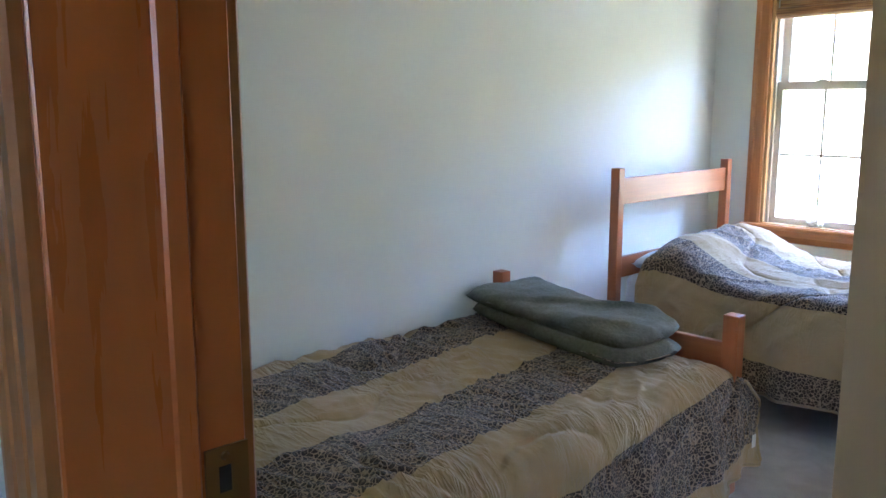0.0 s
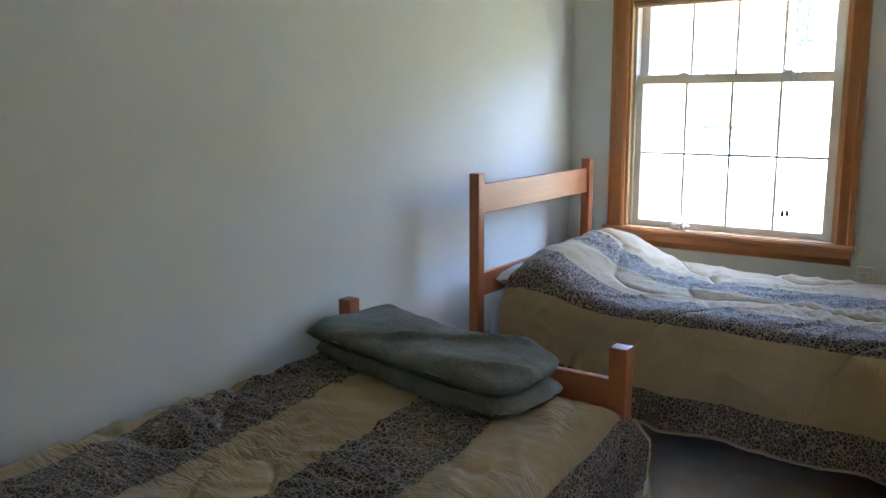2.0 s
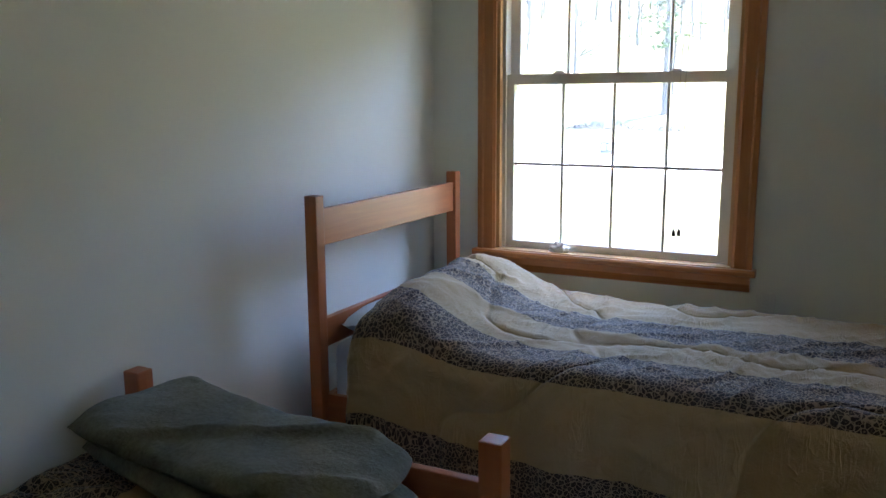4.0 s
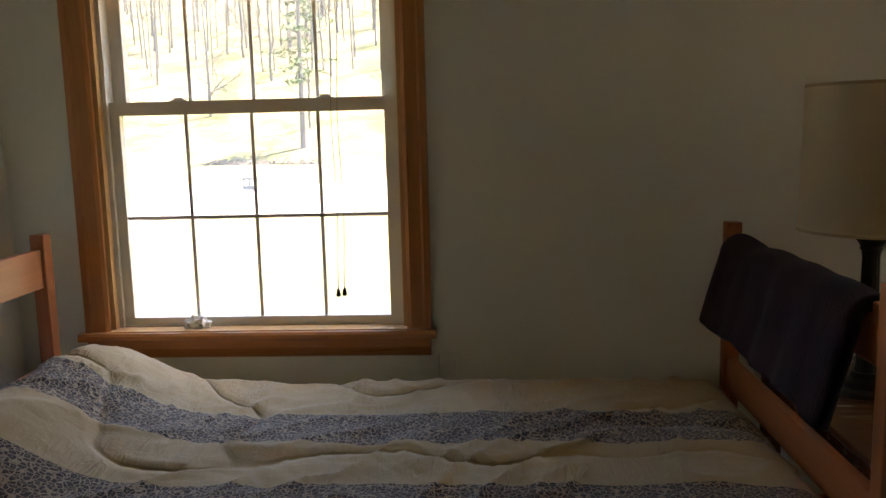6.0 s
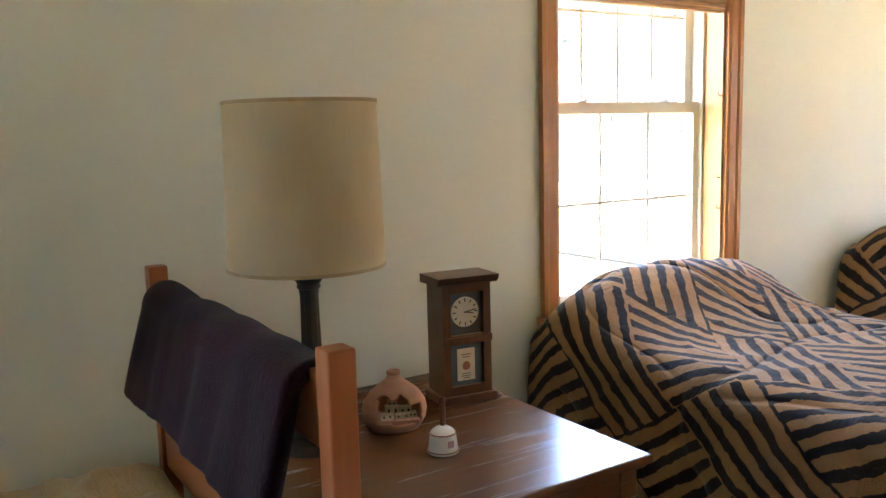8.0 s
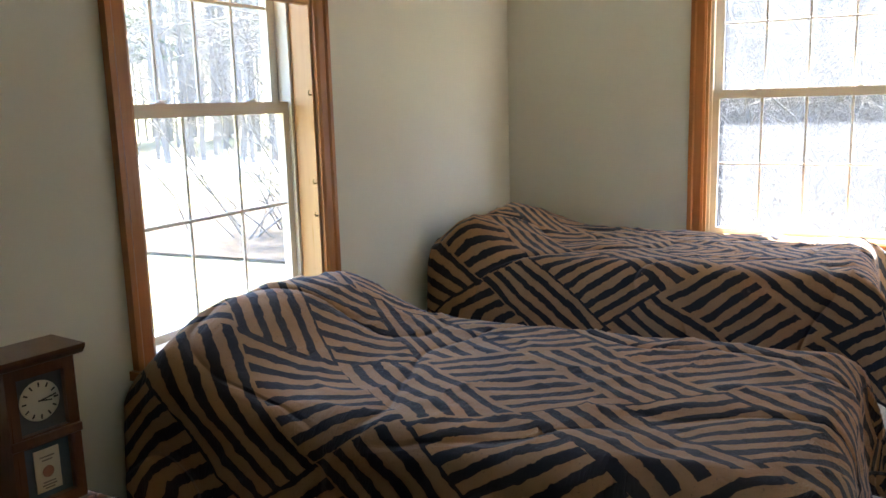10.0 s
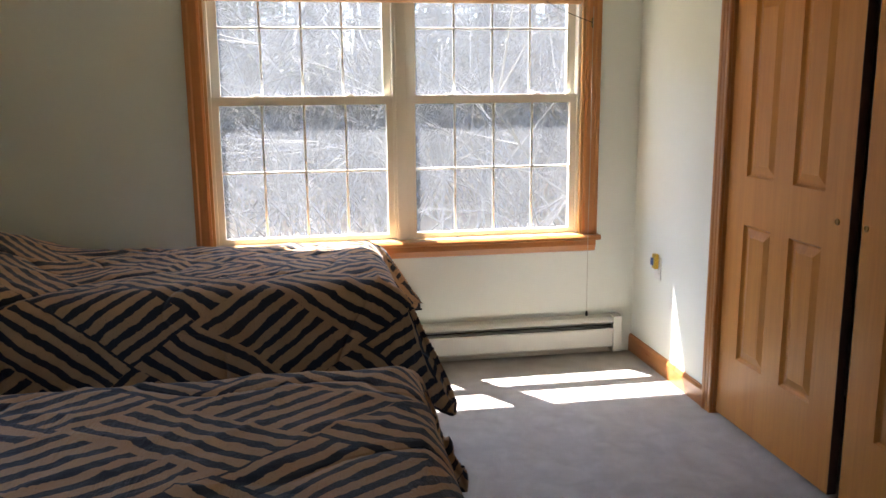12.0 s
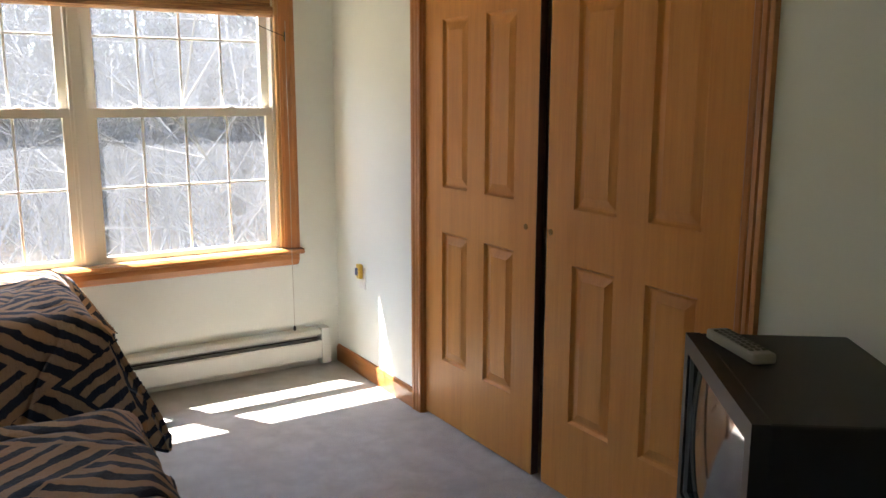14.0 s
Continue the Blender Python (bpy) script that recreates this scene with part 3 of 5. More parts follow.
# ---- baseboard heater ----
def heater(y0, y1):
    h = thing("baseboard_heater", pose(E, y1, 0.02), "cream enamelled baseboard heater under the wide window", "heater")
    n = y1 - y0
    part("back_plate", box(-0.012, 0, -n, 0, 0.0, 0.195), HEATER, h)
    part("hood", prism([(-0.012, 0.195), (-0.012, 0.188), (-0.05, 0.183), (-0.064, 0.172), (-0.068, 0.165), (-0.071, 0.166), (-0.067, 0.176), (-0.052, 0.190)], -n + 0.06, "y", -0.03), HEATER, h)
    part("front_panel", prism([(-0.066, 0.028), (-0.070, 0.032), (-0.072, 0.122), (-0.066, 0.132), (-0.063, 0.130), (-0.068, 0.121), (-0.066, 0.034)], -n + 0.06, "y", -0.03), HEATER, h)
    # Damper and fins coloured near black for the shade under the hood.
    part("damper", prism([(-0.03, 0.140), (-0.060, 0.146), (-0.059, 0.149), (-0.029, 0.143)], -n + 0.06, "y", -0.03), SLOT_SHADE, h)
    part("fin_tube", box(-0.058, -0.014, -n + 0.03, -0.03, 0.05, 0.12), SLOT_SHADE, h)
    for a in (-n, -0.05):
        part("end_cap", box(-0.076, 0, a, a + 0.05, 0.0, 0.20, 0.004), HEATER, h)


heater(-3.205, -0.45)


# ---- beds ----
def bed(m, wide, length, posts, rail_z, label, group, p=0.052):
    """Posts at four corners. Local x across, y from head to foot. posts: head and foot heights."""
    b = thing("single_bed", m, label, "bed", group)
    for y, high in ((0.0, posts[0]), (length - p, posts[1])):
        for x in (0.0, wide - p):
            part("post", box(x, x + p, y, y + p, 0, high, 0.004), BEDWOOD, b)
        yc = y + p / 2
        if high > 0.8:
            part("top_rail", box(p - 0.004, wide - p + 0.004, yc - 0.011, yc + 0.011, high - 0.165, high - 0.045, 0.004), BEDWOOD_X, b)
        part("end_rail", box(p - 0.004, wide - p + 0.004, yc - 0.013, yc + 0.013, rail_z, rail_z + 0.095, 0.004), BEDWOOD_X, b)
        part("low_rail", box(p - 0.004, wide - p + 0.004, yc - 0.013, yc + 0.013, 0.24, 0.33, 0.004), BEDWOOD_X, b)
    for x in (0.03, wide - 0.052):
        part("side_rail", box(x, x + 0.022, p - 0.004, length - p + 0.004, 0.24, 0.345, 0.003), BEDWOOD_H, b)
    n = 9
    for i in range(n):
        y = 0.15 + (length - 0.36) * i / (n - 1)
        part("slat", box(0.034, wide - 0.034, y, y + 0.07, 0.25, 0.268), BEDWOOD_X, b)
    return b


def plain_bed(m, wide, length, label, group):
    b = thing("single_bed", m, label, "bed", group)
    for y in (0.06, length - 0.11):
        for x in (0.06, wide - 0.11):
            part("leg", box(x, x + 0.05, y, y + 0.05, 0, 0.16, 0.003), BEDWOOD, b)
    part("box_base", box(0.02, wide - 0.02, 0.02, length - 0.02, 0.16, 0.34, 0.02), SHEET, b)
    return b


def mattress(m, wide, length, z0, z1, label):
    ob = part("mattress", box(0, wide, 0, length, z0, z1, 0.045, 4), SHEET, smooth=True)
    ob.matrix_basis = m
    return tagged(ob, label, "mattress")


def comforter(m, wide, length, top, hang, material, label, group, seed, pillow=0.0, puff=1.0, hem=(0.0, 0.0), side_extra=0.0, foot_wide=0.0, tight=0.0, ridge_at=0.14):
    """A quilted cover over a bed. Local x across (centre 0), y from head to foot. hang: drop at -x, +x and foot.
    hem: how far the +x hem sinks from head to foot."""
    step = 0.0105 if tight else 0.014
    s0, s1 = -wide / 2 - hang[0], wide / 2 + hang[1]
    t1 = length + hang[2]
    ns, ntt = int((s1 - s0) / step) + 1, int(t1 / step) + 1
    r = 0.095
    off = Vector((seed * 7.3, seed * 3.1, seed * 5.7))

    def bend(d):
        """Past an edge by d metres of cloth: how far out and how far down."""
        if d <= -r:
            return d, 0.0
        a = min((d + r) / (1.571 * r), 1.0) * 1.571
        out, down = -r + r * math.sin(a), r * (1 - math.cos(a))
        rest = d + r - 1.571 * r
        return (out + 0.10 * rest, down + 0.99 * rest) if rest > 0 else (out, down)

    verts, uvs, quilt = [], [], []
    for j in range(ntt + 1):
        t = t1 * j / ntt
        for i in range(ns + 1):
            s = s0 + (s1 - s0) * i / ns
            k = t / length
            dx = abs(s) - wide / 2
            ox, down_x = bend(dx)
            sx = 1 if s > 0 else -1
            oy, down_y = bend(t - length)
            flare = max(0.0, down_x - 0.05)
            # folds in what hangs down, growing towards the hem
            ripple = noise.noise(Vector((t * 5.0, sx * 3.0, seed))) * 0.05 + noise.noise(Vector((t * 11.0, sx * 3.0, seed + 4))) * 0.02
            ripple_f = noise.noise(Vector((s * 5.0, 7.0, seed))) * 0.05
            x = sx * (wide / 2 + ox + flare * ripple * 2.4 * (puff + 1.3 * tight))
            y = length + oy + max(0.0, down_y - 0.05) * ripple_f * 2
            both = min(down_x, down_y)
            down = max(down_x, down_y) + 0.12 * both
            if sx > 0:
                down += (hem[0] + (hem[1] - hem[0]) * k) * min(down_x / max(hang[1], 0.01), 1.0)
            z = top - down
            # gathered corner at the foot
            if both > 0.02 and foot_wide:
                x += sx * foot_wide * min(both, 0.4)
                y += foot_wide * min(both, 0.4) * (1.0 if sx > 0 else 1.7)
            if side_extra and sx > 0:
                y += side_extra * min(1.0, down_x / 0.15) * max(0.0, k - 0.8) * 5
            p = Vector((s, t, 0)) + off
            onbed = 1.0 - min(1.0, max(down_x, down_y) / 0.30) * 0.35
            big = noise.noise(p * 1.7) * 0.022
            lump = noise.noise(p * 4.5) * 0.013
            d2 = Vector((p.x * 6.0 + p.y * 5.0, p.y * 3.4 - p.x * 2.2, 1.3)) * 0.9
            crease = (1.0 - abs(noise.noise(d2 + Vector((noise.noise(p * 2.0), noise.noise(p * 2.0 + Vector((9, 1, 4))), 0)) * 1.1))) ** 9 * 0.024
            mask = max(0.0, noise.noise(p * 1.3 + Vector((3, 8, 1))) + 0.35)
            bend_p = noise.noise(p * 2.6 + Vector((2, 5, 7))) * 1.6
            tightc = (1.0 - abs(noise.noise(Vector((p.x * 3.2 + p.y * 2.0 + bend_p, p.y * 13.0 - p.x * 3.0 + bend_p, 6.0))))) ** 5 * 0.017
            crease += tightc * mask * (0.35 + tight)
            if tight:
                sway = noise.noise(p * 1.9 + Vector((4, 4, 2))) * 1.3
                pull = (1.0 - abs(noise.noise(Vector((p.x * 4.0 + 1.5 * p.y + sway, p.y * 19.0 - p.x * 7.0 + 3.0 * sway, 2.0))))) ** 6
                crease += pull * 0.020 * tight * max(0.0, min(1.0, 0.55 + 1.6 * noise.noise(p * 1.6 + Vector((7, 1, 5)))))
            fine = noise.noise(Vector((p.x * 18, p.y * 9, 2))) * 0.004
            q = noise.noise(Vector((p.x * 1.9, p.y * 1.5, 8.0))) + 0.5 * noise.noise(Vector((p.x * 3.4, p.y * 2.9, 3.0)))
            seam = math.exp(-(q / 0.05) ** 2) * 0.013
            tuft = math.exp(-((((p.x * 1.0 + 50) % 0.34) - 0.17) / 0.006) ** 2) * 0.003
            n = (big + lump + crease * puff + fine - seam - tuft) * onbed * puff
            if pillow:
                side = max(0.0, 1 - (2 * abs(s) / (wide + 0.02)) ** 4)
                ridge = math.exp(-((t - ridge_at) / (0.23 if t > ridge_at else 0.12)) ** 2)
                z += pillow * ridge * (0.35 + 0.65 * side) * (1 if down_x < 0.3 else 0.4) * (1 + 0.25 * noise.noise(p * 2.3))
            # lumps push outwards: up on top, sideways on what hangs
            steep = min(1.0, down_x / 0.12)
            steep_f = min(1.0, down_y / 0.12)
            z += n * (1 - steep) * (1 - steep_f)
            x += sx * n * steep
            y += n * steep_f * (1 - steep)
            z = max(z, 0.02 + 0.01 * noise.noise(p * 6))
            verts.append((x, y, z))
            uvs.append((t, s))
            quilt.append((q, 0.0))
    row = ns + 1
    faces = [(j * row + i, j * row + i + 1, (j + 1) * row + i + 1, (j + 1) * row + i) for j in range(ntt) for i in range(ns)]
    me = bpy.data.meshes.new("comforter")
    me.from_pydata(verts, [], faces)
    layer = me.uv_layers.new(name="cloth")
    for loop in me.loops:
        layer.data[loop.index].uv = uvs[loop.vertex_index]
    layer = me.uv_layers.new(name="quilting")
    for loop in me.loops:
        layer.data[loop.index].uv = quilt[loop.vertex_index]
    for p in me.polygons:
        p.use_smooth = True
    me.materials.append(material)
    ob = new("comforter", me)
    ob.matrix_basis = m
    sol = ob.modifiers.new("thickness", "SOLIDIFY")
    sol.thickness, sol.offset = 0.018, -1.0
    for edge in ([j * row + ns for j in range(0, ntt + 1, 2)], [ntt * row + i for i in range(0, ns + 1, 2)]):
        part("hem", tube([verts[q] for q in edge], 0.006, 6), material, ob)
    return tagged(ob, label, "comforter", group)


def pillow(m, wide, deep, high, material, label):
    bm = bmesh.new()
    bmesh.ops.create_grid(bm, x_segments=22, y_segments=16, size=0.5)
    top = bm.verts[:]
    made = bmesh.ops.duplicate(bm, geom=bm.faces[:])
    low = [g for g in made["geom"] if isinstance(g, bmesh.types.BMVert)]
    for group, sign in ((top, 1), (low, -1)):
        for v in group:
            a, b = v.co.x * 2, v.co.y * 2
            f = max(0.0, (1 - abs(a) ** 3.5) * (1 - abs(b) ** 3.5)) ** 0.5
            pin = 1 - 0.07 * (a * a * b * b)
            v.co = Vector((a * wide / 2 * pin * (1 - 0.05 * b * b), b * deep / 2 * pin * (1 - 0.06 * a * a), sign * high / 2 * f + 0.006 * noise.noise(Vector((a * 3, b * 3, sign)))))
    bmesh.ops.remove_doubles(bm, verts=bm.verts, dist=0.0004)
    ob = part("pillow", bm, material, smooth=True)
    ob.matrix_basis = m
    return tagged(ob, label, "pillow")


# first bed, along the west wall, its foot towards the window; local y runs north
bed(pose(0.035, -3.80, 0), 1.065, 2.045, (0.612, 0.612), 0.42, "low orange-brown wooden single bed along the wall", "beds")
mattress(pose(0.085, -3.73, 0.0), 0.965, 1.90, 0.27, 0.415, "white mattress on the low wooden bed")
comforter(pose(0.568, -3.72, 0), 1.075, 1.925, 0.462, (0.03, 0.34, 0.03), LEOPARD_A, "cream comforter with leopard bands, rumpled over the low bed", "leopard comforters", 1, 0.0, 0.72, (0.0, 0.0), 0.13, 0.0, 1.1)

# second bed, along the north wall, its head at the west wall; local y runs east
turn = lambda x, y: pose(x, y, 0, 0, 0, -90)
bed(turn(0.138, -0.103), 1.04, 2.149, (1.003, 1.003), 0.50, "orange-brown wooden single bed with tall end boards", "beds", 0.045)
mattress(turn(0.19, -0.14), 0.95, 2.02, 0.27, 0.52, "white mattress on the tall-ended bed")
pillow(turn(0.335, -0.72) @ pose(0, 0, 0.578, 8, 0, 0), 0.66, 0.36, 0.10, SHEET, "white pillow half covered by the comforter")
comforter(turn(0.300, -0.632), 1.05, 1.945, 0.543, (0.12, 0.36, 0.0), LEOPARD_B, "cream comforter with leopard bands over the pillow", "leopard comforters", 2, 0.135, 0.7, (-0.03, 0.03), 0.0, 0.0, 0.5, 0.07)

# zebra beds, heads at the north wall; local y runs south, local x west
back = lambda x, y: pose(x, y, 0, 0, 0, 180)
plain_bed(back(4.47, -0.04), 0.86, 1.70, "low single bed hidden under a zebra comforter", "beds")
mattress(back(4.47, -0.04), 0.86, 1.70, 0.342, 0.59, "mattress under the zebra comforter")
comforter(back(4.03, -0.035), 1.06, 1.80, 0.640, (0.40, 0.47, 0.32), ZEBRA_A, "black and tan zebra-striped comforter over a pillow", "zebra comforters", 3, 0.18, 0.62, (0, 0), 0.0, 0.2)
plain_bed(back(6.20, -0.04), 0.86, 1.75, "low single bed under the wide window", "beds")
mattress(back(6.20, -0.04), 0.86, 1.75, 0.342, 0.655, "mattress under the zebra comforter")
comforter(back(5.77, -0.045), 0.98, 1.845, 0.712, (0.30, 0.40, 0.34), ZEBRA_B, "black and tan zebra-striped comforter hanging to the floor", "zebra comforters", 5, 0.16, 0.62, (0, 0), 0.0, 0.38)


# ---- folded blankets ----
def folded_blanket(m, layers, material, label, seed):
    """A soft stack of folds with rolled edges and rumples; the first fold hangs out on one side."""
    b = thing("folded_blanket", m, label, "blanket")
    z = 0.0
    for n, (w, d, h, dx, dy, rz) in enumerate(layers):
        bm = bmesh.new()
        nu, nv = 46, 34
        for side in (1, -1):
            rows = []
            for i in range(nu + 1):
                line = []
                for j in range(nv + 1):
                    a, c = 2 * i / nu - 1, 2 * j / nv - 1
                    f = max(0.0, (1 - abs(a) ** 9) * (1 - abs(c) ** 9)) ** 0.5
                    p = Vector((a * w / 2, c * d / 2, 0))
                    k = p * 3.0 + Vector((seed * 3.1, n * 2.3, 0))
                    round_off = 1 - 0.10 * (a * a * c * c)
                    x = p.x * round_off * (1 + 0.07 * noise.noise(k * 0.6))
                    y = p.y * round_off * (1 + 0.10 * noise.noise(k * 0.7 + Vector((5, 0, 0))))
                    rum = 0.010 * noise.noise(k * 0.8) + 0.013 * noise.noise(Vector((k.x * 1.2 + k.y, k.y * 2.6, 1))) + 0.006 * noise.noise(k * 5)
                    fold = (1 - abs(noise.noise(Vector((k.x * 0.8 - k.y * 1.1, k.y * 0.5, 4.0))))) ** 8 * 0.022
                    thin = 0.70 + 0.30 * min(1.0, (a + 1) * 0.8)
                    zz = h / 2 * thin + side * h / 2 * f * thin
                    if side > 0:
                        zz += (rum + fold) * (0.35 + 0.65 * f)
                    else:
                        zz = max(zz, -0.004)
                    line.append(bm.verts.new((x, y, zz)))
                rows.append(line)
            for i in range(nu):
                for j in range(nv):
                    bm.faces.new((rows[i][j], rows[i + 1][j], rows[i + 1][j + 1], rows[i][j + 1]))
        bmesh.ops.remove_doubles(bm, verts=bm.verts, dist=0.003)
        ob = part("fold", bm, material, b, smooth=True)
        ob.matrix_basis = pose(dx, dy, z, 0, 0, rz)
        z += h * 0.86
    return b


folded_blanket(pose(0.515, -1.945, 0.474, 0, 2, -10), ((0.85, 0.35, 0.060, 0.02, 0.0, 0), (0.85, 0.365, 0.066, -0.01, 0.010, 3)), GREENPLUSH, "grey-green fleece blanket folded on the low bed", 1)


def draped_blanket(m, wide, front, behind, thick, label):
    """Cloth over a rail. Local x along the rail, y across it, z 0 the rail's top."""
    bm = bmesh.new()
    n_u, n_v = 40, 60
    total = front + behind
    rad = 0.032
    grid = []
    for i in range(n_u + 1):
        u = -wide / 2 + wide * i / n_u
        line = []
        for j in range(n_v + 1):
            d = -behind + total * j / n_v
            arc = rad * math.pi / 2
            if abs(d) < arc:
                a = d / rad
                y, z = rad * math.sin(a), rad * math.cos(a) - rad + 0.012
            else:
                sgn = 1 if d > 0 else -1
                y, z = sgn * (rad + (0.02 if sgn > 0 else 0.27) * (abs(d) - arc)), -rad + 0.012 - (abs(d) - arc)
            w = noise.noise(Vector((u * 9, d * 2.2, 3.0))) * 0.016 + noise.noise(Vector((u * 22, d * 3, 1.0))) * 0.005
            y += w * (1 if d > 0 else -1) * min(1.0, abs(d) / 0.1)
            z += -0.03 * noise.noise(Vector((u * 3.0, 4.0 if d > 0 else 9.0, 0))) * min(1.0, abs(d) / 0.2) + 0.012 * noise.noise(Vector((u * 6, 0, 5)))
            line.append(bm.verts.new((u + 0.01 * noise.noise(Vector((d * 5, u, 2))), y, z)))
        grid.append(line)
    for i in range(n_u):
        for j in range(n_v):
            bm.faces.new((grid[i][j], grid[i + 1][j], grid[i + 1][j + 1], grid[i][j + 1]))
    ob = part("draped_blanket", bm, PURPLEPLUSH, smooth=True)
    ob.matrix_basis = m
    sol = ob.modifiers.new("thickness", "SOLIDIFY")
    sol.thickness, sol.offset = thick, 1.0
    return tagged(ob, label, "blanket")


draped_blanket(pose(2.265, -0.625, 0.934, 0, 0, -90), 0.86, 0.10, 0.25, 0.026, "dark purple plush blanket draped over the bed's end board")


# ---- table and what stands on it ----
def side_table(m, wide, deep, high):
    t = thing("side_table", m, "brown varnished wooden table, worn at the edges", "table")
    part("tabletop", box(0, wide, -deep, 0, high - 0.022, high, 0.006), TABLEWOOD, t, "glossy brown top with scuffs")
    part("apron", box(0.03, wide - 0.03, -deep + 0.03, -deep + 0.05, high - 0.12, high - 0.022, 0.002, 1), TABLEWOOD, t)
    part("apron", box(0.03, wide - 0.03, -0.05, -0.03, high - 0.12, high - 0.022, 0.002, 1), TABLEWOOD, t)
    part("apron", box(0.03, 0.05, -deep + 0.05, -0.05, high - 0.12, high - 0.022, 0.002, 1), TABLEWOOD, t)
    part("apron", box(wide - 0.05, wide - 0.03, -deep + 0.05, -0.05, high - 0.12, high - 0.022, 0.002, 1), TABLEWOOD, t)
    for x in (0.025, wide - 0.075):
        for y in (-deep + 0.025, -0.075):
            part("leg", box(x, x + 0.05, y, y + 0.05, 0, high - 0.022, 0.004), TABLEWOOD, t)
    return t


TT = 0.585
side_table(pose(2.335, -0.10, 0), 0.773, 0.85, TT)


def table_lamp(m):
    l = thing("table_lamp", m, "tall lamp with dark column and tan drum shade", "lamp")
    dark = mat("lamp_bronze", (0.035, 0.03, 0.022), 0.38, 0.6)[0]
    part("base", lathe([(0.085, 0.0), (0.085, 0.012), (0.07, 0.02), (0.062, 0.032), (0.04, 0.042), (0.034, 0.055)], 36), dark, l)
    bm = bmesh.new()
    n = 48
    rings = []
    for z, r in ((0.055, 0.03), (0.07, 0.026), (0.36, 0.021), (0.375, 0.024)):
        rings.append([bm.verts.new(((r * (1 - 0.07 * (i % 4 == 0))) * math.cos(2 * math.pi * i / n), (r * (1 - 0.07 * (i % 4 == 0))) * math.sin(2 * math.pi * i / n), z)) for i in range(n)])
    for a, b in zip(rings, rings[1:]):
        for i in range(n):
            bm.faces.new((a[i], a[(i + 1) % n], b[(i + 1) % n], b[i]))
    part("column", bm, dark, l, "dark fluted column")
    part("capital", lathe([(0.022, 0.372), (0.028, 0.378), (0.026, 0.386), (0.034, 0.398), (0.038, 0.402), (0.038, 0.408), (0.012, 0.41)], 32), dark, l)
    part("stem", lathe([(0.006, 0.408), (0.006, 0.80)], 12), BRASS, l)
    shade = bmesh.new()
    n = 56
    rings = []
    for z, r in ((0.425, 0.178), (0.431, 0.179), (0.79, 0.170), (0.797, 0.170)):
        rings.append([shade.verts.new((r * math.cos(2 * math.pi * i / n), r * math.sin(2 * math.pi * i / n), z)) for i in range(n)])
    for a, b in zip(rings, rings[1:]):
        for i in range(n):
            shade.faces.new((a[i], a[(i + 1) % n], b[(i + 1) % n], b[i]))
    sh = part("shade", shade, SHADE, l, "tan linen drum shade", True)
    sol = sh.modifiers.new("thickness", "SOLIDIFY")
    sol.thickness, sol.offset = 0.003, -1
    for z, r in ((0.425, 0.1785), (0.791, 0.1705)):
        part("binding", lathe([(r, z), (r + 0.0015, z), (r + 0.0015, z + 0.008), (r, z + 0.008)], 56, False), mat("shade_binding", (0.45, 0.34, 0.2), 0.8)[0], sh)
    for k in range(3):
        a = 2 * math.pi * k / 3
        part("spider_arm", tube([(0, 0, 0.77), (0.172 * math.cos(a), 0.172 * math.sin(a), 0.792)], 0.0018), BRASS, l)


table_lamp(pose(2.525, -0.44, TT))


